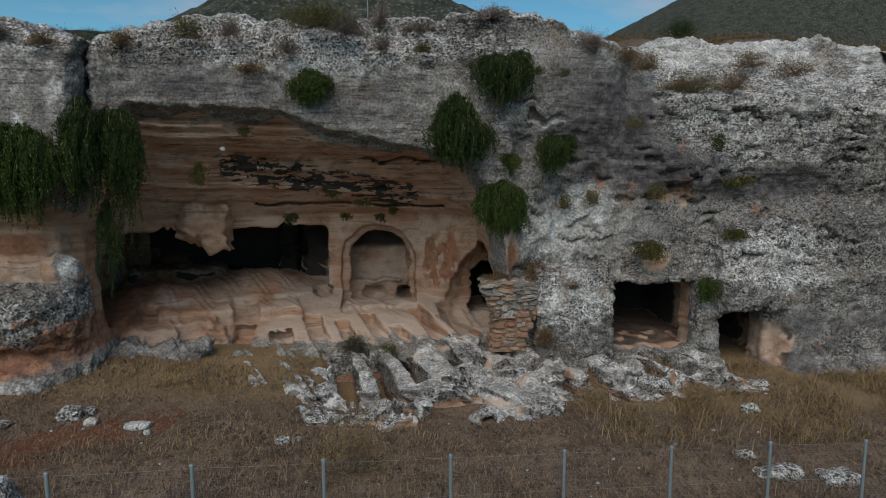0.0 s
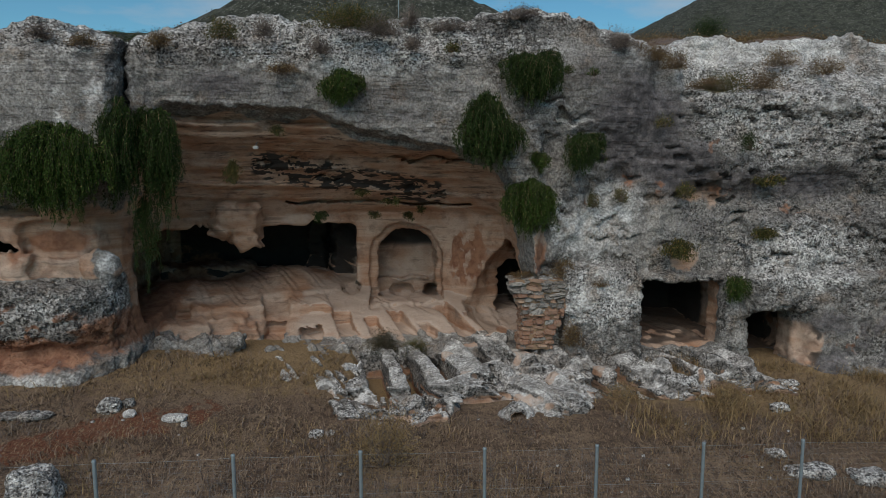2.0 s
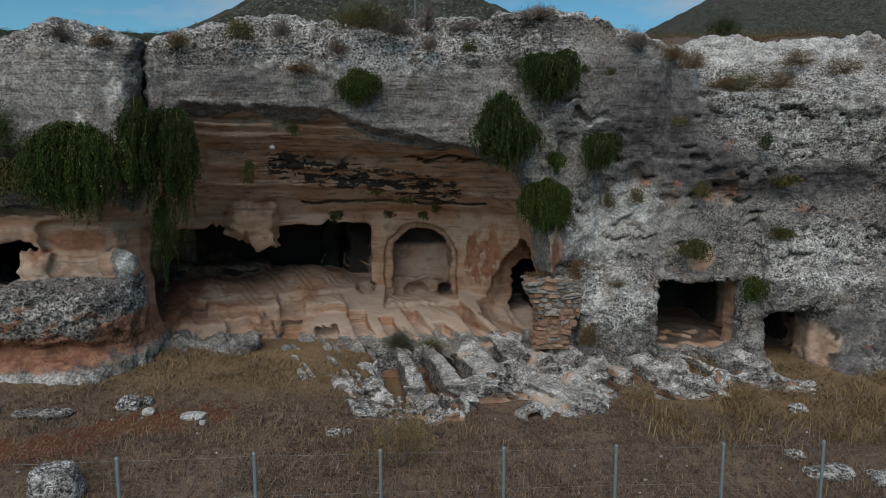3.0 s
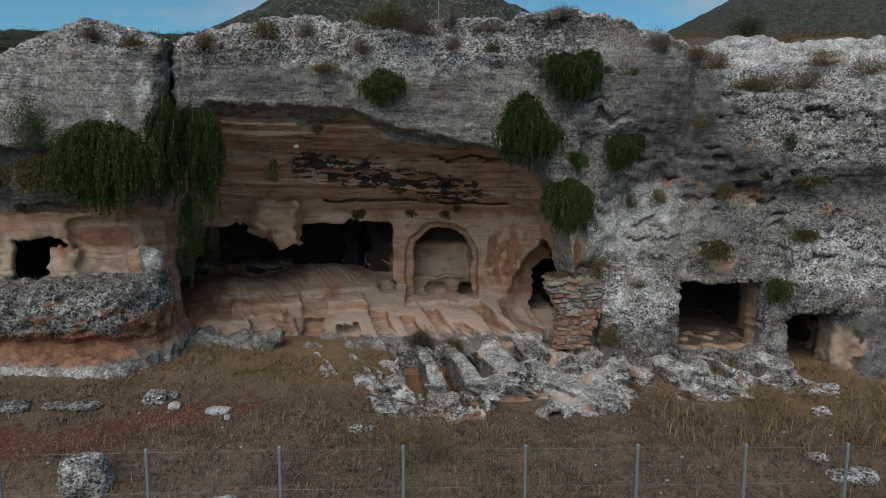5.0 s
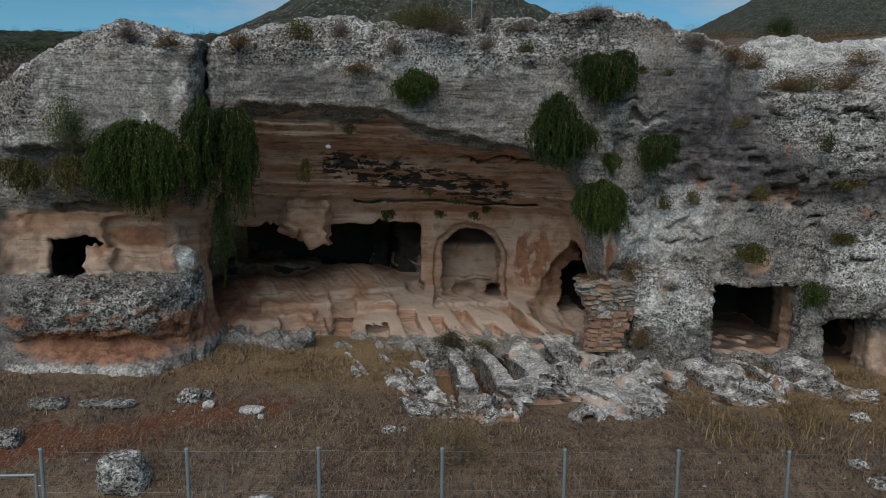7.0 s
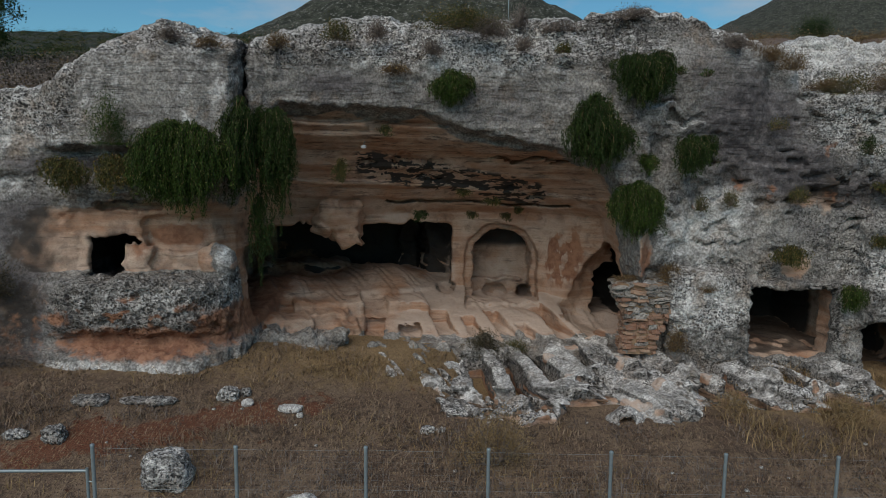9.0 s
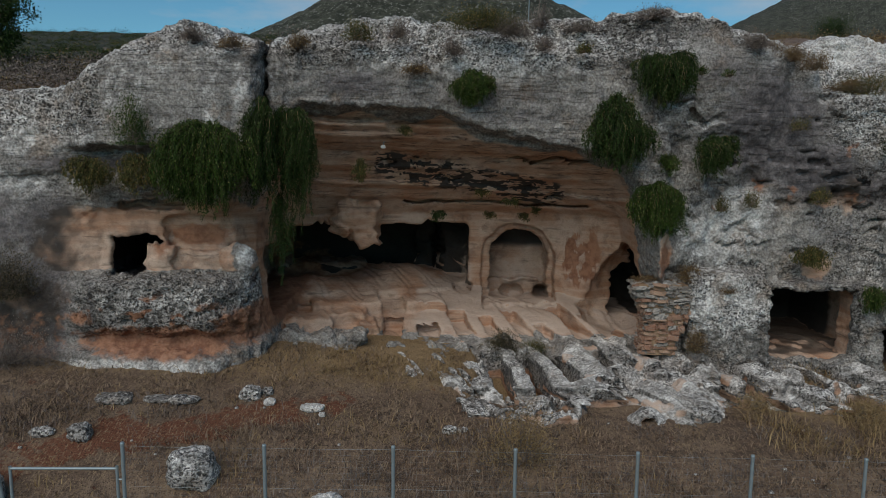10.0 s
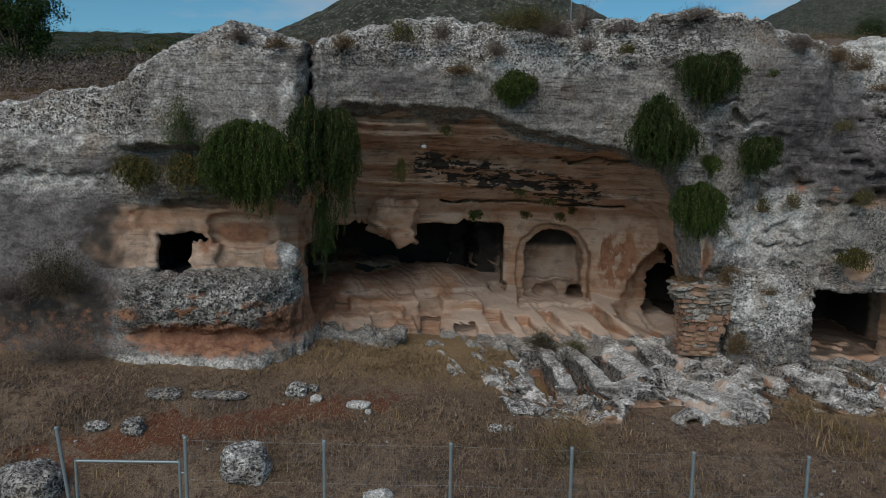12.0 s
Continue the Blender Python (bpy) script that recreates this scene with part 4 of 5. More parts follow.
tagged(hillside, "scrub-covered slopes and dark rounded hills behind the cliff", "hillside", kind="structure")


# ---- helpers for things ----
def thing(name, x, y, z, label, category, group=""):
    """An empty at a thing's base, to carry its parts."""
    ob = new(name)
    ob.location = (x, y, z)
    ob.empty_display_size = 0.1
    return tagged(ob, label, category, group)


def piece(name, verts, faces, mat, parent, label="", smooth=False):
    ob = mesh_from(name, verts, np.asarray(faces), mat, smooth, parent)
    if label:
        tagged(ob, label)
    return ob


def rough_rock(p, amount=1.0, seed=0.0):
    return amount * (0.16 * fbm(p, 2.4, 3, 0.55, seed) + 0.06 * np.abs(fbm(p, 7.5, 2, 0.6, seed + 3)))


def tube(path, radii, sides=5):
    """Vertices and quads of a tapered tube along a path."""
    path, radii = np.asarray(path, float), np.broadcast_to(radii, (len(path),))
    d = np.gradient(path, axis=0)
    d /= np.linalg.norm(d, axis=1, keepdims=True) + 1e-9
    ref = np.where(np.abs(d[:, 2:3]) < 0.9, (0.0, 0.0, 1.0), (1.0, 0.0, 0.0))
    a = np.cross(d, ref)
    a /= np.linalg.norm(a, axis=1, keepdims=True) + 1e-9
    b = np.cross(d, a)
    t = np.linspace(0, 2 * math.pi, sides, endpoint=False)
    ring = path[:, None] + radii[:, None, None] * (np.cos(t)[None, :, None] * a[:, None] + np.sin(t)[None, :, None] * b[:, None])
    i = np.arange(len(path) * sides).reshape(len(path), sides)
    j = np.roll(i, -1, 1)
    return ring.reshape(-1, 3), np.stack((i[:-1], j[:-1], j[1:], i[1:]), -1).reshape(-1, 4)


def gather(parts_list):
    """Joins several (vertices, faces) into one."""
    vs, fs, k = [], [], 0
    for a, b in parts_list:
        vs.append(a)
        fs.append(b + k)
        k += len(a)
    return np.concatenate(vs), np.concatenate(fs)


def leaf_quads(base, way, length, width, rng):
    """One kite-shaped leaf at each base."""
    n_l = len(base)
    way = way / (np.linalg.norm(way, axis=1, keepdims=True) + 1e-9)
    side = np.cross(way, rng.randn(n_l, 3))
    side /= np.linalg.norm(side, axis=1, keepdims=True) + 1e-9
    length, width = np.broadcast_to(length, (n_l,))[:, None], np.broadcast_to(width, (n_l,))[:, None]
    v4 = np.stack((base, base + way * length * 0.5 + side * width * 0.5, base + way * length, base + way * length * 0.5 - side * width * 0.5), 1)
    return v4.reshape(-1, 3), np.arange(n_l * 4).reshape(-1, 4)


GREEN = leaf_material("green_leaves", (0.026, 0.056, 0.011), (0.075, 0.115, 0.022), (0.17, 0.16, 0.06), 0.06)
DEEP = leaf_material("dark_green_leaves", (0.018, 0.040, 0.010), (0.048, 0.078, 0.018), (0.12, 0.12, 0.05), 0.04)
OLIVE = leaf_material("olive_leaves", (0.060, 0.070, 0.022), (0.125, 0.118, 0.040), (0.22, 0.15, 0.05), 0.2)
RUST = leaf_material("rust_brown_scrub", (0.13, 0.085, 0.045), (0.22, 0.135, 0.07), (0.26, 0.19, 0.09), 0.2)
DEAD = leaf_material("grey_dead_scrub", (0.19, 0.155, 0.135), (0.31, 0.26, 0.22), (0.1, 0.08, 0.07), 0.2)
STRAW = leaf_material("straw", (0.30, 0.205, 0.10), (0.42, 0.31, 0.165), (0.13, 0.085, 0.055), 0.15)
WEED = leaf_material("withered_weeds", (0.25, 0.18, 0.13), (0.42, 0.31, 0.205), (0.085, 0.062, 0.05), 0.25)


def bark_material():
    k = Mat("bark")
    c = k.coords()
    f = k.noise(c, 30, 4, stretch=(1, 1, 0.25))
    k.bump(f, 0.6, 0.01)
    return k.done(k.mix(f, (0.07, 0.055, 0.042), (0.20, 0.165, 0.13)), 0.9)


BARK = bark_material()
DULL = leaf_material("dull_olive_leaves", (0.040, 0.038, 0.022), (0.085, 0.075, 0.042), (0.15, 0.11, 0.06), 0.2)


# ---- the slab of cut graves before the cliff ----
SLAB = []
KEEP = SHAPES
SHAPES = SLAB
# one sloping plate, broken at its edges, with lower plates before it
for x0, y0, x1, y1, top, tn in ((-0.8, 17.9, 2.9, 20.7, 0.45, -5), (-3.1, 18.7, -0.6, 20.2, 0.14, 6), (-2.0, 18.0, -0.5, 19.2, 0.05, -8), (-1.7, 16.5, 0.4, 18.2, -0.12, 5), (-0.1, 16.5, 1.6, 18.1, -0.10, -7), (2.5, 18.2, 5.5, 20.9, 0.16, -3), (1.9, 20.0, 3.7, 21.8, 0.5, 6), (5.2, 18.5, 7.5, 20.9, 0.0, -4), (7.2, 17.6, 8.6, 18.7, -0.22, -12), (7.4, 18.4, 10.6, 20.8, 0.02, -3), (9.2, 18.1, 11.4, 19.0, -0.34, -6)):
    add("box", (x0, y0, -1.3), (x1, y1, top), 0.12, r=0.16, turn=tn, worn=0.10)
add("ball", (2.9, 16.4, -1.4), (5.6, 19.6, 0.12), 0.25, worn=0.06)
add("ball", (2.7, 16.4, -0.9), (3.7, 17.3, -0.08), 0.08)
# open graves cut side by side into the plate
for x0, x1, y0, y1, low, tn in ((-0.62, -0.02, 18.0, 20.3, -0.7, 8), (0.36, 0.86, 18.0, 20.4, -0.65, 11), (1.28, 1.74, 18.3, 20.7, -0.6, 14), (2.3, 2.78, 19.2, 21.8, -0.5, 14), (5.45, 5.9, 18.4, 20.5, -0.6, 14), (6.25, 6.75, 18.4, 20.4, -0.6, 14), (8.1, 8.5, 18.6, 20.9, -0.6, 14), (8.9, 9.3, 18.6, 20.9, -0.6, 14), (9.7, 10.05, 18.6, 20.9, -0.6, 14)):
    cut("box", (x0, y0, low), (x1, y1, 1.2), 0.04, r=0.05, turn=tn, worn=0.02)
cut("box", (2.95, 19.35, -0.2), (5.3, 19.7, 0.5), 0.05, r=0.05, worn=0.03)
cut("ball", (2.2, 18.0, -0.1), (3.3, 18.6, 0.3), 0.06, worn=0.08)
cut("ball", (3.3, 18.2, -0.1), (4.6, 18.9, 0.35), 0.1, worn=0.08)
cut("ball", (2.95, 16.2, -0.55), (3.4, 17.0, -0.22), 0.04)
hole_rng = np.random.RandomState(31)
for k in range(75):
    hx0, hy0, a = hole_rng.uniform(-3.0, 2.2), hole_rng.uniform(16.4, 20.2), hole_rng.uniform(0.08, 0.34)
    if hy0 > 18.1 and hx0 > -0.7:
        continue
    lean_z = 0.16 + 0.12 * max(hy0 - 18.6, -2.0) - (0.12 if hy0 < 18.1 else 0.2)
    cut("ball", (hx0 - a, hy0 - 0.8 * a, lean_z - 0.28), (hx0 + a, hy0 + 0.8 * a, lean_z + 0.3), 0.06, worn=0.08)
SHAPES = KEEP


LX, LY = np.meshgrid(np.arange(-4, 12.3, 0.04), np.arange(16, 22.4, 0.04), indexing="ij")
LEAN = np.stack((LX, LY, 0 * LX), -1).reshape(-1, 3).astype(np.float32)
LEAN = (0.16 + 0.12 * np.clip(LY - 18.6, -2.0, 2.4) + 0.12 * sstep(1.0, 3, LX)).astype(np.float32) + (0.16 * fbm(LEAN, (1.3, 1.3, 0), 4, 0.55, seed=8)).reshape(LX.shape)


def slab_field(p):
    f = carve(np.full(len(p), 0.9, np.float32), p, SLAB)
    return smax(f, p[:, 2] - LEAN[((p[:, 0] + 4) / 0.04).astype(int), ((p[:, 1] - 16) / 0.04).astype(int)], 0.1)


v, q = sdf_mesh(slab_field, (-3.6, 16.2, -1.1), (12.0, 22.0, 0.9), 0.04, band=0.35)
n = normals(v, q)
v = v + n * (rough_rock(v, 0.22) + 0.02 * fbm(v, (3, 3, 18), 2, 0.6))[:, None]
patch = fbm(v, 0.9, 3, seed=11)
slab = masks(mesh_from("rock_slab", v, q, ROCK), np.stack((0.55 * sstep(0.18, 0.38, patch) + 0.6 * sstep(0.05, -0.3, v[:, 2]) * sstep(0.5, 0, n[:, 2]), np.clip(0.15 + 0.5 * patch + 0.45 * sstep(0.2, 0.7, n[:, 2]), 0.1, 0.95), 0.3 * sstep(0.2, 0.5, -patch), 0.25 * sstep(-0.2, -0.4, v[:, 2])), 1))
masks(slab, np.stack((np.clip(0.35 + 0.8 * fbm(v, 0.7, 2, seed=14) + 0.35 * sstep(0.6, 0.2, n[:, 2]), 0, 1), 0 * patch, 0 * patch, 0 * patch + 1), 1), "wear")
tagged(slab, "lichen-covered limestone slab with rows of open cut graves", "rock slab")


# ---- loose boulders and stones ----
def boulder(name, x, y, size, label, seed, white=0.55, sink=0.25, amount=1.0):
    bm = bmesh.new()
    bmesh.ops.create_icosphere(bm, subdivisions=5 if max(size) > 0.35 else 3, radius=1)
    p = np.array([w.co for w in bm.verts])
    tri = np.array([[w.index for w in f.verts] for f in bm.faces])
    bm.free()
    p = np.sign(p) * np.abs(p) ** 0.72
    p = p * np.array(size) / 2
    s = max(size)
    nrm = p / np.linalg.norm(p, axis=1, keepdims=True)
    p = p + nrm * (0.16 * s * fbm(p, 1.6 / s, 3, 0.55, seed) + amount * 0.05 * fbm(p, 6 / max(s, 0.4), 3, 0.6, seed + 5))[:, None]
    gz = float(ground_z(np.array([x]), np.array([y]))[0])
    p[:, 2] += size[2] * (0.5 - sink)
    ob = mesh_from(name, p, tri, ROCK)
    ob.location = (x, y, gz)
    masks(ob, np.tile(np.array((0.0, white, 0.12, 0.0)), (len(p), 1)))
    masks(ob, np.tile(np.array((0.8 if white < 0.85 else 0.2, 0.0, 0.0, 1.0)), (len(p), 1)), "wear")
    return tagged(ob, label, "boulder" if s > 0.6 else "stone", "loose stones on the field")


boulder("boulder", -6.98, 13.75, (0.92, 0.85, 0.95), "large pale boulder spotted with black lichen in dry grass", 1.0, 0.6)
boulder("boulder", -10.95, 12.75, (1.25, 0.95, 0.72), "broad lichen-mottled boulder beside the gate", 2.0, 0.42)
boulder("stone", -9.75, 14.7, (0.46, 0.4, 0.4), "grey upright stone on red earth", 3.0, 0.45)
boulder("stone", -10.6, 14.75, (0.5, 0.3, 0.2), "low pale stone half buried in soil", 4.0, 0.6)
boulder("stone", -6.6, 16.75, (0.5, 0.4, 0.42), "pale angular stone on the bare field", 5.0, 0.6)
boulder("stone", -6.25, 17.0, (0.3, 0.25, 0.24), "small grey stone beside a larger one", 6.0, 0.4)
boulder("stone", -6.05, 16.5, (0.28, 0.22, 0.18), "small white stone on red soil", 7.0, 0.9, amount=0.5)
boulder("stone", -5.0, 16.35, (0.6, 0.32, 0.17), "bright white broken stone on dry ground", 8.0, 1.0, amount=0.5)
boulder("stone", -4.72, 16.1, (0.16, 0.12, 0.14), "small white chip of stone", 9.0, 1.0, amount=0.4)
boulder("rock_outcrop", -9.75, 16.25, (0.9, 0.6, 0.22), "low grey rock outcrop in the grass", 10.0, 0.3, 0.4)
boulder("rock_outcrop", -8.4, 16.4, (1.3, 0.45, 0.15), "low line of lichen-covered rock in the grass", 11.0, 0.4, 0.4)
boulder("boulder", 9.46, 14.5, (1.1, 0.6, 0.24), "flat pale rock showing through dry weeds", 12.0, 0.75, 0.4)
boulder("boulder", 10.8, 14.3, (0.9, 0.7, 0.3), "pale lichen-spotted rock in dry weeds", 13.0, 0.8, 0.4)
boulder("boulder", 9.0, 15.1, (0.45, 0.35, 0.2), "small pale rock in dry weeds", 14.0, 0.7, 0.35)
boulder("boulder", -4.16, 13.3, (0.6, 0.4, 0.2), "low white rock among weeds by the fence", 15.0, 0.9, 0.35)
boulder("stone", -1.7, 15.75, (0.34, 0.25, 0.2), "white stone in the grass", 16.0, 0.8)
boulder("stone", -1.4, 15.8, (0.22, 0.2, 0.14), "small white stone in the grass", 17.0, 0.8)
boulder("stone", 10.26, 17.1, (0.5, 0.3, 0.26), "lichen-spotted stone in yellow grass", 18.0, 0.8)
boulder("stone", 11.2, 18.7, (1.1, 0.4, 0.2), "thin pale rock ledge in yellow grass", 19.0, 0.7)
boulder("boulder", 7.45, 18.75, (1.0, 0.85, 0.95), "bright white pointed rock before the tomb doorway", 20.0, 0.85, 0.3)
boulder("boulder", 8.1, 18.3, (0.9, 0.7, 0.6), "white broken rock beside a pointed one", 22.0, 0.8, 0.35)
rng = np.random.RandomState(21)
for k in range(26):
    sx, sy = rng.uniform(-12, 12), rng.uniform(13.2, 17)
    r = rng.uniform(0.03, 0.075)
    boulder("pebble", sx, sy, (r * 1.5, r * 1.2, r), "small whitish pebble on the dry field", 30.0 + k, 0.6, 0.3, 0.2)


# ---- rubble masonry pier ----
def masonry_pier():
    """A pier of flat rubble stones in lime mortar, leaning a little, its top overgrown."""
    base = thing("masonry_pier", 4.5, 20.88, 0.3, "rubble stone pier in ochre mortar, lichen-grey towards its top", "pier")
    k = Mat("rubble_stone")
    c = k.coords()
    rnd = k.node("ShaderNodeObjectInfo").outputs["Random"]
    mid, fine = k.noise(c, 9, 4), k.noise(c, 40, 3, 0.7)
    col = k.mix(rnd, (0.27, 0.13, 0.08), (0.42, 0.28, 0.19))
    col = k.mix(k.step(mid, 0.46, 0.66, 0, 0.5), col, (0.40, 0.36, 0.31))
    col = k.mix(k.step(fine, 0.54, 0.64, 0, 0.8), col, (0.07, 0.06, 0.05))
    k.bump(mid, 0.5, 0.03)
    k.bump(fine, 0.5, 0.01)
    stone_mat = k.done(col, 0.95)
    k = Mat("lime_mortar")
    f = k.noise(k.coords(), 12, 5)
    k.bump(f, 0.6, 0.03)
    mortar = k.done(k.mix(f, (0.24, 0.15, 0.09), (0.40, 0.28, 0.18)), 1.0)
    k = Mat("lichened_rubble")
    cc = k.coords()
    rnd = k.node("ShaderNodeObjectInfo").outputs["Random"]
    spot = k.noise(cc, 7, 4, 0.75)
    col = k.mix(rnd, (0.20, 0.175, 0.15), (0.40, 0.37, 0.33))
    col = k.mix(k.step(spot, 0.5, 0.58, 0, 0.9), col, (0.06, 0.055, 0.05))
    k.bump(spot, 0.6, 0.03)
    crust = k.done(col, 0.95)
    meshes = {}
    for s in range(22):
        bm = bmesh.new()
        bmesh.ops.create_cube(bm, size=1)
        bmesh.ops.bevel(bm, geom=bm.edges[:], offset=0.22, segments=2, affect="EDGES")
        r = np.random.RandomState(s)
        for w in bm.verts:
            w.co += Vector(r.uniform(-0.10, 0.10, 3))
        me = bpy.data.meshes.new("stone")
        bm.to_mesh(me)
        bm.free()
        me.materials.append(crust if s % 2 else stone_mat)
        meshes[s] = me
    r = np.random.RandomState(5)
    zz = 0.0
    while zz < 2.0:
        hgt = r.uniform(0.10, 0.21)
        t = (zz + hgt / 2) / 2.05
        left_x, right_x = np.interp(t, (0, 0.25, 0.6, 0.85, 1), (-0.52, -0.42, -0.4, -0.72, -0.78)), np.interp(t, (0, 0.25, 0.6, 1), (0.4, 0.55, 0.82, 0.92))
        half, lx = (right_x - left_x) / 2, (right_x + left_x) / 2
        for face, span in (("front", 2 * half), ("side", 0.78), ("end", 0.78)):
            a = -r.uniform(0, 0.12)
            while a < span - 0.04:
                wid = min(r.uniform(0.14, 0.46), span - a + 0.05)
                rows = [(0.0, 1.0)] if r.rand() < 0.6 or hgt < 0.13 else [(0.0, 0.45), (0.45, 0.55)]
                for low, tall in rows:
                    lichen = r.rand() < sstep(0.5, 0.9, t) * 0.85 + 0.08
                    ob = new("stone", meshes[2 * r.randint(11) + (1 if lichen else 0)])
                    ob.parent = base
                    zc = zz + hgt * (low + tall / 2) + 0.04 * math.sin(5 * a + 9 * zz)
                    if face == "front":
                        ob.location = (lx - half + a + wid / 2, -0.36 + r.uniform(-0.06, 0.05) - 0.06 * t, zc)
                        ob.scale = (wid * 1.04, 0.28, hgt * tall * 1.06)
                    else:
                        sg = -1 if face == "side" else 1
                        ob.location = (lx + sg * (half - 0.08 + r.uniform(-0.04, 0.04)), -0.39 + a + wid / 2, zc)
                        ob.scale = (0.26, wid * 1.04, hgt * tall * 1.06)
                    ob.rotation_euler = (r.uniform(-0.12, 0.12), r.uniform(-0.16, 0.16), r.uniform(-0.14, 0.14))
                a += wid
        zz += hgt
    bm = bmesh.new()
    bmesh.ops.create_cube(bm, size=1)
    bmesh.ops.subdivide_edges(bm, edges=bm.edges[:], cuts=7, use_grid_fill=True)
    p = np.array([w.co for w in bm.verts]) * (1.0, 0.86, 2.1) + (0.0, 0.0, 1.02)
    tt = p[:, 2] / 2.05
    p[:, 0] = np.interp(tt, (0, 0.25, 0.6, 1), (-0.02, 0.08, 0.2, 0.08)) + p[:, 0] * np.interp(tt, (0, 0.25, 0.6, 1), (0.8, 0.84, 1.06, 1.5))
    p = p + 0.05 * np.stack([fbm(p, 3, 2, seed=s) for s in (1, 2, 3)], 1)
    bm.verts.index_update()
    f4 = np.array([[w.index for w in f.verts] for f in bm.faces])
    bm.free()
    piece("mortar_core", p, f4, mortar, base, "crumbling ochre lime mortar")
    p = np.array([(a, b, 0) for a in np.linspace(-0.72, 0.72, 30) for b in np.linspace(-0.44, 0.44, 18)])
    p[:, 2] = 2.0 + 0.16 * (1 - (p[:, 0] / 0.75) ** 2) * (1 - (p[:, 1] / 0.5) ** 2) + 0.10 * fbm(p, 4, 3)
    p[:, 2] -= 0.22 * ((np.abs(p[:, 0]) > 0.7) | (np.abs(p[:, 1]) > 0.42))
    i = np.arange(540).reshape(30, 18)
    cap = piece("cap", p, np.stack((i[:-1, :-1], i[1:, :-1], i[1:, 1:], i[:-1, 1:]), -1).reshape(-1, 4), ROCK, base, "lichen-grey weathered top", True)
    masks(cap, np.tile(np.array((0.0, 0.5, 0.1, 0.0)), (540, 1)))
    return base


masonry_pier()


# ---- plants ----
def hanging_plant(x, y, z, half, drop, deep, strands, seed, mat, label, trail=0.0, leaf=0.062):
    """Weeping creeper: strands that arch out from a root in the rock and hang, set with small leaves."""
    rng = np.random.RandomState(seed)
    base = thing("hanging_plant", x, y, z, label, "hanging plant", "creepers on the cliff")
    stems, lb, lw = [], [], []
    heads = np.stack((rng.uniform(-0.72, 0.72, 7), rng.uniform(-0.42, 0.05, 7), rng.uniform(0.55, 1.0, 7)), 1)
    heads[:2] = (0.0, 0.0, 1.0), (rng.uniform(-0.4, 0.4), -0.1, 0.9)
    for k in range(strands):
        hx0, hz0, hs = heads[rng.randint(7)]
        ox = float(np.clip(hx0 + rng.normal(0, 0.26), -1.05, 1.05))
        oy = -abs(rng.normal(0, 0.5))
        length = min(drop * hs * rng.uniform(0.35, 1.0), drop * (1.0 + hz0) * rng.uniform(0.55, 1.0) * (1 - 0.35 * ox * ox))
        if rng.rand() < trail:
            length *= 1.6
        rise = (0.05 + 0.3 * rng.rand()) * half * hs
        start = hz0 * drop - rng.uniform(0, 0.25) * drop * (1 - 0.5 * abs(ox)) - 0.25 * drop * (ox - hx0) ** 2
        s = np.linspace(0, 1, 7)
        out_s = np.minimum(1, s * 2.6) ** 0.7
        px = ox * half * (0.55 + 0.45 * out_s) + 0.05 * np.sin(7 * s + k)
        py = oy * deep * out_s + 0.03 * np.cos(6 * s + k)
        pz = start + rise * np.sin(np.minimum(1, s * 2.4) * math.pi * 0.62) - length * s ** 1.25
        path = np.stack((px, py, pz), 1)
        stems.append(tube(path, np.linspace(0.008, 0.003, 7), 3))
        m = max(10, int(length / 0.0105))
        t = rng.uniform(0.02, 1, m)
        pt = np.stack([np.interp(t, s, path[:, j]) for j in range(3)], 1) + rng.normal(0, 0.026, (m, 3))
        lb.append(pt)
        lw.append(np.stack((rng.normal(0, 0.4, m), rng.normal(-0.2, 0.4, m), -0.7 - rng.rand(m)), 1))
    lb, lw = np.concatenate(lb), np.concatenate(lw)
    piece("stem", *gather(stems), DULL, base)
    piece("leaves", *leaf_quads(lb, lw, rng.uniform(0.6, 1.2, len(lb)) * leaf, rng.uniform(0.3, 0.5, len(lb)) * leaf, rng), mat, base)
    return base


def shrub(x, y, z, rx, ry, rz, count, seed, mat, label, leaf=0.05, clumps=16, name="shrub", lean=0.0, dead=False):
    """Rounded bush: stems that fork from one root to clumps of small leaves, ragged at the edge."""
    rng = np.random.RandomState(seed)
    base = thing(name, x, y, z, label, "shrub" if name != "tree" else "tree", "shrubs on the cliff and field")
    d = rng.normal(0, 1, (clumps, 3))
    d[:, 2] = np.abs(d[:, 2]) * 0.9 + 0.15
    d /= np.linalg.norm(d, axis=1, keepdims=True)
    cen = d * np.array((rx, ry, rz)) * rng.uniform(0.45, 0.92, (clumps, 1))
    cen[:, 0] += lean * cen[:, 2]
    stems = []
    for c in cen:
        mid = c * 0.5 + rng.normal(0, 0.08, 3) * rx
        stems.append(tube(np.stack((np.zeros(3), mid * 0.6, mid, c)), np.array((0.022, 0.016, 0.011, 0.004)) * max(1.0, rz), 4))
        for k in range(9 if dead else 2):
            tip = c + rng.normal(0, 0.3, 3) * (rx, ry, rz)
            stems.append(tube(np.stack((mid, (mid + tip) / 2 + rng.normal(0, 0.03, 3), tip)), np.array((0.009, 0.006, 0.003)), 3))
    count = int(count * 5)
    which = rng.randint(0, clumps, count)
    pt = cen[which] + rng.normal(0, 0.27, (count, 3)) * (rx, ry, rz)
    pt[:, 2] = np.maximum(pt[:, 2], -0.05 + 0.05 * rng.rand(count))
    way = pt - np.array((0, 0, -0.2)) + rng.normal(0, 0.5 * rx, (count, 3))
    piece("stem", *gather(stems), DEAD if dead else BARK, base)
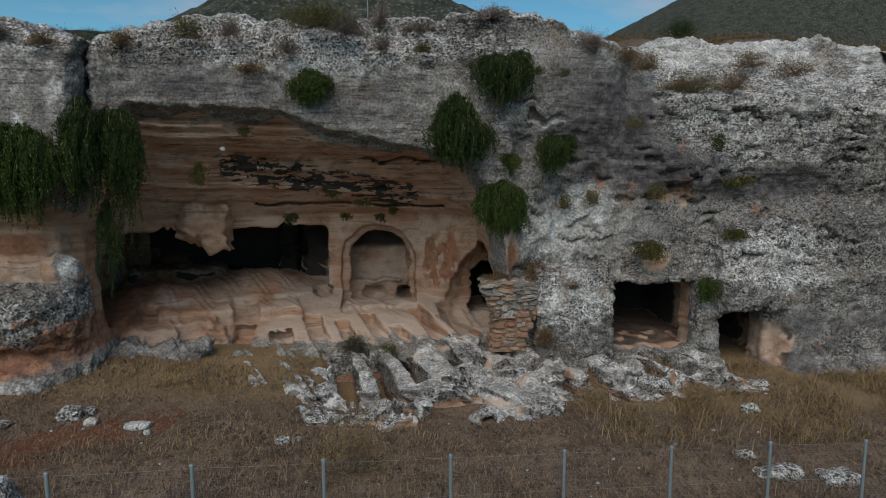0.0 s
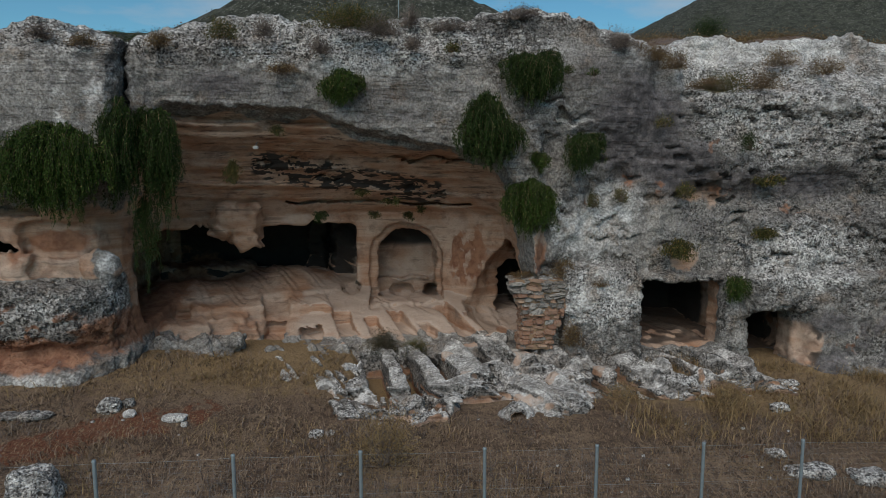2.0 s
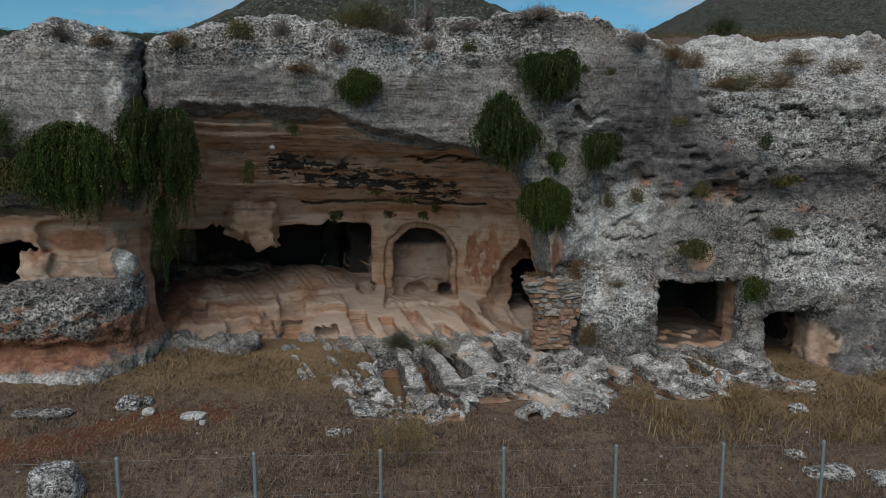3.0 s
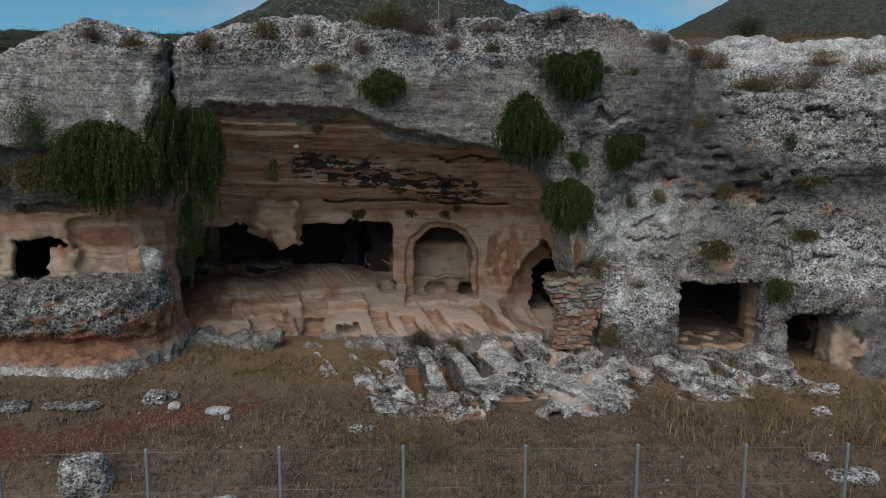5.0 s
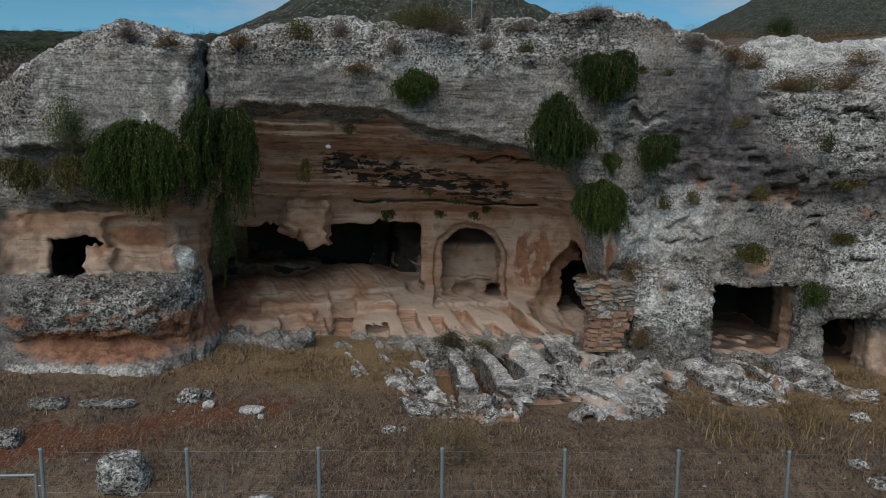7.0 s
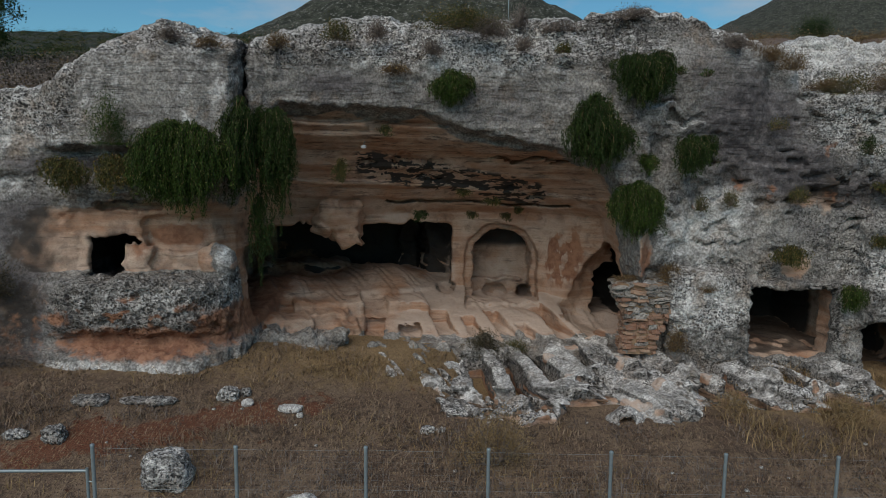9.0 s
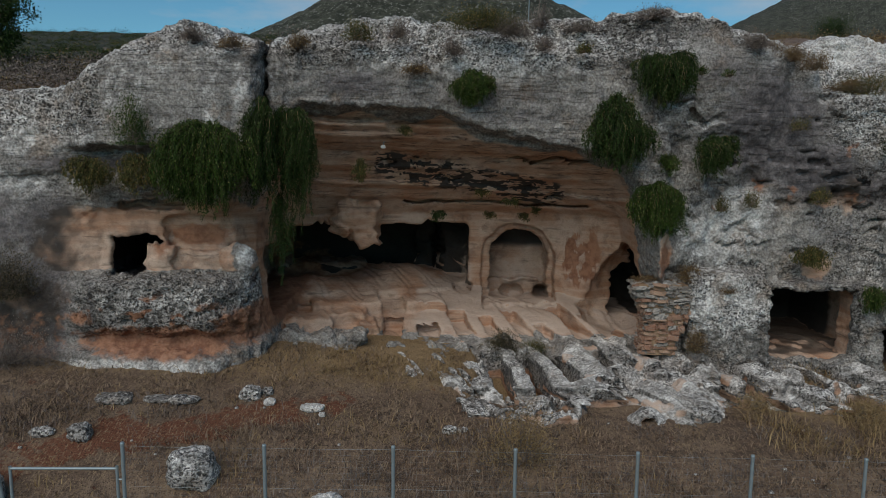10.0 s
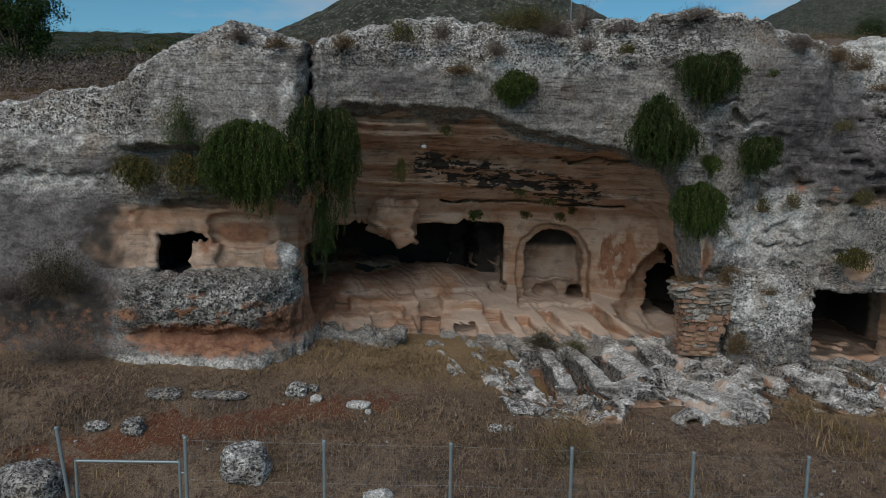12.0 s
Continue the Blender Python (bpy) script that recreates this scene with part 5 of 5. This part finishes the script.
    piece("leaves", *leaf_quads(pt, way, rng.uniform(0.5, 1.2, count) * leaf, rng.uniform(0.25, 0.5, count) * leaf, rng), mat, base)
    return base


# creepers on the cliff
hanging_plant(-7.95, 18.5, 6.85, 1.2, 2.25, 0.7, 1000, 1, GREEN, "broad weeping green creeper hanging from the boulder's foot")
hanging_plant(-6.75, 19.2, 7.6, 0.6, 2.3, 0.6, 360, 2, DEEP, "long dark green creeper hanging down the crevice", 0.12)
hanging_plant(-6.0, 19.7, 7.35, 0.7, 2.4, 0.6, 320, 17, DEEP, "dark green creeper at the recess corner", 0.1)
hanging_plant(-6.4, 19.7, 5.1, 0.4, 1.8, 0.3, 40, 18, DEEP, "thin trailing strands below the dark creeper", 0.3)
hanging_plant(-1.2, 20.05, 8.4, 0.62, 0.95, 0.4, 260, 3, GREEN, "small bright green creeper on the cliff's brow")
hanging_plant(4.0, 20.0, 8.85, 0.88, 1.4, 0.5, 420, 4, DEEP, "dark green creeper under the cliff's rim")
hanging_plant(2.85, 19.95, 7.75, 0.95, 1.9, 0.6, 620, 5, DEEP, "dense dark creeper hanging beside the recess")
hanging_plant(4.2, 20.3, 5.4, 0.80, 1.6, 0.5, 480, 6, GREEN, "round green creeper at the corner of the recess")
hanging_plant(5.55, 20.2, 6.7, 0.66, 1.1, 0.45, 300, 7, DEEP, "small dark creeper on the grey rock face")
hanging_plant(4.45, 20.3, 6.2, 0.3, 0.6, 0.25, 70, 8, GREEN, "tuft of green creeper in a rock crack")
hanging_plant(10.55, 20.2, 2.45, 0.42, 0.75, 0.35, 110, 9, GREEN, "small bright creeper above a tomb doorway")
hanging_plant(8.85, 20.55, 3.5, 0.62, 0.6, 0.35, 130, 10, OLIVE, "olive-brown creeper over the chamber doorway")
hanging_plant(11.4, 20.35, 3.85, 0.5, 0.4, 0.3, 70, 11, OLIVE, "thin olive creeper on the white rock")
hanging_plant(11.6, 20.7, 5.4, 0.5, 0.35, 0.3, 60, 12, OLIVE, "yellowish tuft on a rock ledge")
hanging_plant(-9.9, 18.5, 6.0, 0.7, 0.95, 0.4, 120, 13, OLIVE, "olive-green shrubby growth along the undercut")
hanging_plant(-11.2, 18.7, 5.95, 0.65, 0.9, 0.4, 120, 14, OLIVE, "dull olive creeper below the grey rock")
hanging_plant(-4.35, 21.3, 5.95, 0.28, 0.75, 0.2, 40, 15, OLIVE, "thin olive strands on the recess wall")
hanging_plant(-2.05, 23.9, 4.25, 0.28, 0.45, 0.2, 34, 16, DEEP, "small dark tuft on the painted wall")
for k, (px, py, pz, r) in enumerate(((-0.7, 22.7, 5.0, 0.3), (0.3, 23.0, 4.75, 0.35), (0.9, 24.6, 4.1, 0.22), (-0.3, 24.9, 4.15, 0.3), (1.3, 25.0, 4.3, 0.2), (-3.0, 21.0, 6.9, 0.25))):
    hanging_plant(px, py, pz, r, 0.3, 0.2, 28, 40 + k, OLIVE, "small tuft of weeds in a dark rock seam", leaf=0.06)
# shrubs on the rim and the terraces
for k, (px, py, pz, rx, rz, cnt, mat, lab, dd) in enumerate((
    (-0.95, 19.9, 9.5, 0.95, 0.55, 1500, OLIVE, "broad olive shrub along the cliff's rim", False),
    (-0.25, 19.8, 9.35, 0.55, 0.4, 700, DEAD, "grey-brown dry shrub on the rim", True),
    (-4.3, 19.9, 9.2, 0.42, 0.4, 500, OLIVE, "yellow-green shrub on the pitted rim", False),
    (-3.15, 19.9, 9.25, 0.36, 0.4, 260, DEAD, "grey leafless shrub on the rim", True),
    (-1.7, 19.8, 8.8, 0.32, 0.36, 240, DEAD, "grey leafless shrub on the brow", True),
    (0.8, 19.9, 8.95, 0.28, 0.3, 200, DEAD, "small grey dry shrub on the rock", True),
    (1.85, 19.9, 8.9, 0.22, 0.22, 160, OLIVE, "small yellow shrub on the rock", False),
    (-2.75, 19.9, 8.3, 0.42, 0.2, 280, RUST, "low brownish shrub on a ledge", False),
    (6.75, 20.6, 9.2, 0.42, 0.42, 420, DEAD, "round grey shrub on the skyline", True),
    (3.9, 20.7, 9.95, 0.5, 0.3, 380, DEAD, "grey twiggy shrub on the highest rock", True),
    (0.75, 20.6, 9.65, 0.4, 0.55, 150, DEAD, "pale leafless bush on the skyline", True),
    (1.9, 20.7, 9.55, 0.65, 0.3, 420, DEAD, "low grey scrub along the rim", True),
    (8.0, 21.2, 8.9, 0.6, 0.35, 700, RUST, "rust-brown scrub in the gully", False),
    (8.5, 20.6, 8.6, 0.4, 0.45, 420, RUST, "dry brown scrub hanging in the gully", False),
    (7.4, 21.2, 9.1, 0.5, 0.3, 420, RUST, "dry brown scrub on the rim", False),
    (10.3, 21.1, 7.95, 0.75, 0.55, 900, OLIVE, "olive shrub on the rock terrace", False),
    (11.6, 21.2, 8.1, 0.6, 0.45, 600, RUST, "brown scrub on the rock terrace", False),
    (9.7, 21.0, 8.05, 0.5, 0.25, 360, RUST, "rusty dry grass on a terrace", False),
    (12.6, 22.0, 8.9, 0.6, 0.4, 480, RUST, "dry straw-brown tuft on the terrace", False),
    (13.8, 21.6, 8.6, 0.7, 0.4, 480, RUST, "dry brown tuft on the terrace", False),
    (-8.5, 18.9, 9.0, 0.36, 0.32, 280, DEAD, "grey-brown shrub on the boulder", True),
    (-7.45, 18.9, 8.8, 0.28, 0.24, 220, RUST, "small brown shrub on the boulder's top", False),
    (-5.85, 19.8, 8.95, 0.4, 0.3, 300, RUST, "brown dry grass beside the crevice", False),
    (-7.35, 20.3, 8.85, 0.5, 0.4, 300, DEAD, "grey scrub behind the boulder", True),
    (8.2, 20.5, 6.9, 0.25, 0.3, 140, OLIVE, "sparse weed on the dark rock", False),
    (10.85, 20.4, 6.2, 0.28, 0.45, 260, DEEP, "dark weed growing from a crack", False),
    (7.0, 20.6, 4.7, 0.2, 0.4, 160, OLIVE, "olive weed in a hollow of the rock", False),
    (6.2, 20.7, 4.55, 0.18, 0.4, 150, OLIVE, "olive weed in a narrow hollow", False),
    (9.0, 20.6, 4.8, 0.3, 0.35, 200, OLIVE, "yellow-green weed on the cliff face", False),
    (5.15, 20.0, 8.35, 0.16, 0.18, 90, GREEN, "small green tuft on the smooth face", False),
    (5.9, 20.0, 8.3, 0.16, 0.16, 80, GREEN, "small green tuft on the smooth face", False),
    (5.5, 20.2, 0.5, 0.3, 0.5, 420, RUST, "rusty brown shrub against the pier", False),
    (5.3, 20.6, 2.5, 0.42, 0.35, 420, RUST, "rusty scrub on top of the masonry", False),
    (4.4, 20.9, 2.42, 0.5, 0.14, 360, RUST, "dry grass on top of the masonry", False),
    (6.4, 20.35, 2.2, 0.3, 0.14, 160, RUST, "dry tuft in a hollow of the rock", False),
    (-0.15, 20.7, 0.25, 0.55, 0.5, 900, DULL, "dull dark shrub behind the cut graves", False),
    (0.75, 20.7, 0.2, 0.45, 0.35, 500, OLIVE, "olive weeds behind the cut graves", False),
    (-13.35, 18.25, 2.3, 0.8, 1.05, 1600, DULL, "dark scrubby bush at the foot of the rock", False),
    (-14.5, 18.1, 2.1, 0.7, 0.7, 700, DEAD, "grey leafless scrub against the rock", True),
    (-13.2, 17.8, 0.6, 1.3, 0.9, 1300, DEAD, "wide grey-brown scrub at the cliff's foot", True),
    (6.3, 17.6, -0.6, 0.6, 0.6, 700, STRAW, "pale yellow weeds beside the white rock", False),
    (9.0, 17.4, -0.7, 0.8, 0.6, 800, STRAW, "pale straw weeds before the tomb doorway", False),
    (-0.25, 14.6, -0.6, 0.85, 1.15, 1500, STRAW, "tall yellow thistle clump in dry grass", True),
    (13.9, 30, 10.9, 0.8, 0.9, 1600, DEEP, "dark evergreen bush on the plateau", False),
)):
    shrub(px, py, pz, rx, min(rx, 0.6), rz, cnt, 100 + k, mat, lab, dead=dd)

# sapling on the boulder's flank
sap = shrub(-9.85, 18.35, 6.3, 0.5, 0.3, 1.0, 800, 301, GREEN, "small sparse sapling growing on the grey boulder", name="sapling", lean=-0.2)
sap["category"] = "sapling"


def far_tree(x, y, z, height, wide, seed):
    """A spreading tree: tapered trunk, forking limbs, a ragged crown of leaf clumps with gaps."""
    rng = np.random.RandomState(seed)
    base = thing("tree", x, y, z, "dark spreading evergreen tree on the slope behind the cliff", "tree")
    bits, tips = [tube(np.array(((0, 0, -0.5), (0.1, 0, height * 0.2), (0.0, 0.1, height * 0.42))), np.array((0.3, 0.22, 0.16)) * height / 7, 7)], []
    for k in range(13):
        a = k * 2.4 + rng.uniform(-0.3, 0.3)
        root = np.array((0, 0.05, height * rng.uniform(0.25, 0.42)))
        tip = np.array((math.cos(a) * wide * rng.uniform(0.5, 1), math.sin(a) * wide * rng.uniform(0.5, 1), height * rng.uniform(0.55, 0.98)))
        mid = (root + tip) / 2 + (0, 0, 0.08 * height)
        bits.append(tube(np.stack((root, mid, tip)), np.array((0.10, 0.06, 0.02)) * height / 7, 5))
        for j in range(6):
            t2 = tip + rng.normal(0, 0.2, 3) * (wide, wide, height * 0.4)
            bits.append(tube(np.stack((mid, (mid + t2) / 2 + (0, 0, 0.1), t2)), np.array((0.04, 0.03, 0.01)) * height / 7, 3))
            tips.append(t2)
    tips = np.array(tips)
    pt = tips[rng.randint(0, len(tips), 12000)] + rng.normal(0, 0.11, (12000, 3)) * (wide, wide, height * 0.45)
    piece("trunk", *gather(bits), BARK, base)
    piece("crown", *leaf_quads(pt, rng.normal(0, 1, (12000, 3)), rng.uniform(0.18, 0.32, 12000), rng.uniform(0.09, 0.15, 12000), rng), DEEP, base)
    return base


far_tree(-39.6, 60, 10.2, 8.2, 3.4, 3)
far_tree(-45, 64, 10.6, 9.0, 4.0, 4)


# ---- scrub on the slopes behind (uncountable) ----
def scrub_cover(name, count, seed, mat, place, size, label):
    rng = np.random.RandomState(seed)
    x, y = place(rng, count)
    z = hill_z(x, y)
    k = 105
    s = np.clip(size(rng, y), 0.3, 1.9)
    off = rng.normal(0, 1, (count, k, 3))
    off *= rng.uniform(0.35, 1.0, (count, k, 1)) / np.linalg.norm(off, axis=2, keepdims=True)
    off *= 1 + 0.35 * np.sin(3 * np.arctan2(off[:, :, 1:2], off[:, :, :1]) + rng.uniform(0, 6, (count, 1, 1)))
    off[:, :, 2] = np.abs(off[:, :, 2]) * rng.uniform(0.55, 0.85, (count, 1)) - 0.15
    pt = np.stack((x, y, z), 1)[:, None] + off * s[:, None, None]
    ln = np.repeat(np.sqrt(s) * 0.16 * np.clip(y / 55, 0.4, 1), k) * rng.uniform(0.6, 1.3, count * k)
    vq = leaf_quads(pt.reshape(-1, 3), off.reshape(-1, 3) + rng.normal(0, 0.4, (count * k, 3)), ln, ln * 0.6, rng)
    ob = mesh_from(name, *vq, mat, False)
    return tagged(ob, label, "scrub", kind="stuff")


def left_slope(lo, hi):
    def place(rng, n_p):
        y = np.exp(rng.uniform(math.log(lo), math.log(hi), n_p))
        az = rng.uniform(-42, -13, n_p)
        return np.tan(np.radians(az)) * y, y
    return place


def plateau(rng, n_p):
    y = rng.uniform(24.5, 33, n_p)
    return rng.uniform(6.5, 26, n_p), y


scrub_cover("maquis", 1000, 51, DEEP, left_slope(64, 230), lambda r, y: r.lognormal(-0.25, 0.5, len(y)) * (0.6 + y / 200), "dark green maquis bushes on the slope")
scrub_cover("olive_maquis", 620, 55, OLIVE, left_slope(55, 200), lambda r, y: r.lognormal(-0.35, 0.5, len(y)) * (0.6 + y / 220), "dull olive maquis bushes on the slope")
scrub_cover("dry_scrub", 900, 52, DEAD, left_slope(36, 72), lambda r, y: r.lognormal(-0.1, 0.45, len(y)), "greyish-mauve dry scrub on the slope")
scrub_cover("olive_scrub", 240, 56, DULL, left_slope(36, 66), lambda r, y: r.lognormal(-0.05, 0.45, len(y)), "dull green bushes among the dry scrub")
scrub_cover("brown_scrub", 110, 57, RUST, left_slope(30, 62), lambda r, y: r.lognormal(-0.4, 0.45, len(y)), "reddish-brown bushes among the dry scrub")
scrub_cover("rusty_scrub", 800, 53, RUST, left_slope(27, 45), lambda r, y: r.uniform(0.3, 0.42, len(y)), "rust-brown low scrub behind the rim")
scrub_cover("plateau_scrub", 420, 54, RUST, plateau, lambda r, y: r.uniform(0.3, 0.75, len(y)), "rust-brown scrub on the plateau")


# ---- dry grass on the field (uncountable) ----
def grass(name, count, seed, mat, place, tall, width, label):
    rng = np.random.RandomState(seed)
    x, y = place(rng, count)
    z = ground_z(x, y) - 0.02
    h = rng.uniform(tall[0], tall[1], len(x)) * (0.6 + 0.8 * np.clip(0.5 + fbm(np.stack((x, y, 0 * x), 1), 0.6, 2, seed=seed), 0, 1))
    a = rng.uniform(0, 2 * math.pi, len(x))
    bend = rng.uniform(0.3, 2.4, len(x)) * h
    side = np.stack((np.cos(a + 1.57), np.sin(a + 1.57), 0 * a), 1) * (width * rng.uniform(0.6, 1.3, len(x)))[:, None]
    p0 = np.stack((x, y, z), 1)
    fwd = np.stack((np.cos(a), np.sin(a), 0 * a), 1)
    p1 = p0 + fwd * (0.3 * bend)[:, None] + np.stack((0 * h, 0 * h, 0.62 * h), 1)
    p2 = p0 + fwd * bend[:, None] + np.stack((0 * h, 0 * h, h), 1)
    vs = np.stack((p0 - side, p0 + side, p1 + side * 0.8, p1 - side * 0.8, p2 + side * 0.25, p2 - side * 0.25), 1).reshape(-1, 3)
    b = 6 * np.arange(len(x))[:, None]
    fs = np.concatenate((b + (0, 1, 2, 3), b + (3, 2, 4, 5)))
    ob = mesh_from(name, vs, fs, mat, False)
    return tagged(ob, label, "grass", kind="stuff")


def clear_of_rock(x, y, rng):
    slab_in = (x > -1.2) & (x < 7.4) & (y > 17.3) & (y < 20.8)
    path = (np.abs((y - 15.2) - 0.42 * (x + 8)) < 0.45) & (x > -11.5) & (x < -4.2)
    keep = ~(slab_in & (rng.rand(len(x)) < 0.9)) & ~(path & (rng.rand(len(x)) < 0.85))
    return x[keep], y[keep]


def field(x0, x1, y0, y1, patch=0.0, seed=0.0):
    def place(rng, n_p):
        x, y = rng.uniform(x0, x1, n_p), rng.uniform(y0, y1, n_p)
        if patch:
            keep = fbm(np.stack((x, y, 0 * x), 1), 0.55, 3, seed=seed) > rng.uniform(-0.5, 0.5, n_p) * 0.5 + patch - 0.5
            x, y = x[keep], y[keep]
        return clear_of_rock(x, y, rng)
    return place


grass("withered_grass", 52000, 61, WEED, field(-16, 16, 11.6, 16.0, 0.62, 1.0), (0.05, 0.22), 0.009, "matted withered brown weeds on the field")
grass("withered_grass", 26000, 65, DEAD, field(-16, 16, 11.6, 16.5, 0.6, 9.0), (0.05, 0.20), 0.009, "matted grey withered weeds on the field")
grass("short_grass", 42000, 62, WEED, field(-16, 16, 15.2, 20.6, 0.5, 2.0), (0.04, 0.14), 0.011, "short withered grass before the cliff")
grass("straw_grass", 26000, 63, STRAW, field(-16, 16, 12.0, 20.7, 0.72, 5.0), (0.05, 0.22), 0.009, "patches of straw-yellow dry grass")
grass("straw_grass", 5000, 66, STRAW, field(-5.2, -0.9, 18.2, 20.7, 0.62, 3.0), (0.04, 0.15), 0.008, "straw-yellow grass before the recess")
grass("straw_grass", 16000, 64, STRAW, field(5.5, 16, 15.5, 20.2, 0.55, 7.0), (0.1, 0.34), 0.009, "tall straw-yellow grass below the tomb doorways")


# ---- fence and gate ----
def steel_material():
    k = Mat("galvanised_steel")
    c = k.coords()
    f = k.noise(c, 18, 4)
    k.bsdf.inputs["Metallic"].default_value = 0.55
    k.bump(f, 0.15, 0.004)
    return k.done(k.mix(f, (0.22, 0.27, 0.29), (0.36, 0.42, 0.44)), 0.5)


STEEL = steel_material()
fence = thing("fence", 0, 11.8, -0.6, "grey galvanised wire fence along the dry field", "fence")
POSTS = ((-7.25, 11.3, 1.25), (-4.86, 11.3, 1.24), (-2.7, 11.45, 1.18), (-0.6, 11.6, 1.09), (1.59, 11.87, 0.94), (3.71, 12.08, 0.82), (5.79, 12.15, 0.75), (7.79, 12.2, 0.71), (9.85, 12.3, 0.60), (11.9, 12.4, 0.5))
fo = Vector(fence.location)


def post(px, py, top, parent, lean=(0.0, 0.0), r=0.032):
    g = float(ground_z(np.array([px]), np.array([py]))[0]) - 0.15
    o = np.array(parent.location)
    path = np.array(((px - lean[0], py - lean[1], g), (px, py, top - 0.02), (px, py, top))) - o
    ob = piece("post", *tube(path, np.array((r, r, r)), 10), STEEL, parent, smooth=True)
    cap_v, cap_f = tube(np.array(((px, py, top - 0.03), (px, py, top), (px, py, top + 0.012), (px, py, top + 0.013))) - o, np.array((r * 1.18, r * 1.18, r * 0.9, 0.001)), 10)
    piece("cap", cap_v, cap_f, STEEL, ob, "dark rounded post cap", True)
    return ob


for px, py, top in POSTS:
    post(px, py, top, fence)
for (ax, ay, az), (bx, by, bz) in zip(POSTS[:-1], POSTS[1:]):
    for drop_z in (0.04, 0.75, 1.5):
        t = np.linspace(0, 1, 7)[:, None]
        path = np.array((ax, ay, az - drop_z)) * (1 - t) + np.array((bx, by, bz - drop_z)) * t
        path[:, 2] -= 0.05 * (t * (1 - t))[:, 0]
        piece("wire", *tube(path - np.array(fo) + (0, -0.035, 0), 0.0016, 4), STEEL, fence)
    net = []
    length = math.hypot(bx - ax, by - ay)
    cells_n = int(length / 0.1)
    for k in range(1, cells_n):
        t = k / cells_n
        p0 = np.array((ax + (bx - ax) * t, ay + (by - ay) * t - 0.035, az + (bz - az) * t - 0.05)) - np.array(fo)
        net.append(tube(np.stack((p0, p0 - (0, 0, 1.45))), 0.0006, 3))
    for k in range(1, 14):
        p0, p1 = np.array((ax, ay - 0.035, az - 0.05 - 0.107 * k)) - np.array(fo), np.array((bx, by - 0.035, bz - 0.05 - 0.107 * k)) - np.array(fo)
        net.append(tube(np.stack((p0, p1)), 0.0006, 3))
    piece("wire_netting", *gather(net), STEEL, fence, "thin square wire netting")

gate = thing("metal_gate", -8.2, 11.3, -0.4, "low galvanised tube gate standing ajar in the fence", "gate")
go = np.array(gate.location)
GX0, GX1, GY, GT, GB = -9.17, -7.36, 11.3, 0.79, -0.75
for name, path in (("top_rail", ((GX0, GY, GT - 0.02), (GX1, GY, GT))), ("bottom_rail", ((GX0, GY, GB), (GX1, GY, GB))), ("stile", ((GX0, GY, GB - 0.02), (GX0, GY, GT + 0.02))), ("stile", ((GX1, GY, GB - 0.02), (GX1, GY, GT + 0.05)))):
    piece(name, *tube(np.array(path) - go, 0.026, 10), STEEL, gate, smooth=True)
for zz in (0.6, -0.1):
    piece("hinge", *tube(np.array(((GX1, GY, zz), (-7.25, GY, zz))) - go, 0.014, 6), STEEL, gate, "dark steel hinge")
gate_post = thing("gate_post", -9.3, 11.3, -0.5, "leaning galvanised steel gate post", "post")
post(-9.5, 11.35, 1.35, gate_post, (-0.28, 0.0), 0.034)


# ---- small things ----
pole = thing("pole", 0.45, 20.9, 9.5, "thin grey metal pole on the skyline", "pole")
piece("shaft", *tube(np.array(((0, 0, -0.4), (0, 0, 0.5), (0, 0, 1.5))), 0.014, 6), STEEL, pole)
piece("cap", *tube(np.array(((0, 0, 1.48), (0, 0, 1.52), (0, 0, 1.53))), np.array((0.02, 0.02, 0.001)), 6), STEEL, pole)


def pale_oval():
    """A small pale oval under the recess ceiling, with an added floodlight's housing, pale glass and bracket."""
    base = thing("floodlight", -3.72, 21.3, 6.29, "small pale oval under the recess ceiling, built as a weathered white floodlight", "floodlight")
    bm = bmesh.new()
    bmesh.ops.create_cube(bm, size=1)
    bmesh.ops.scale(bm, vec=(0.15, 0.08, 0.10), verts=bm.verts[:])
    bmesh.ops.bevel(bm, geom=bm.edges[:], offset=0.02, segments=2, affect="EDGES")
    me = bpy.data.meshes.new("housing")
    bm.to_mesh(me)
    bm.free()
    k = Mat("white_enamel")
    f = k.noise(k.coords(), 25, 4)
    me.materials.append(k.done(k.mix(k.step(f, 0.5, 0.65), (0.50, 0.48, 0.45), (0.16, 0.12, 0.09)), 0.5))
    ob = new("housing", me)
    ob.parent = base
    k = Mat("dull_glass")
    f = k.noise(k.coords(), 30, 3)
    glass = k.done(k.mix(f, (0.35, 0.37, 0.38), (0.55, 0.56, 0.55)), 0.25)
    piece("glass", np.array(((-0.05, -0.043, -0.03), (0.05, -0.043, -0.03), (0.05, -0.043, 0.03), (-0.05, -0.043, 0.03))), np.array(((0, 1, 2, 3),)), glass, base, "dusty pale glass")
    piece("bracket", *tube(np.array(((0, 0.03, 0.05), (0, 0.15, 0.12), (0, 0.4, 0.16))), 0.015, 6), STEEL, base)
    return base


pale_oval()
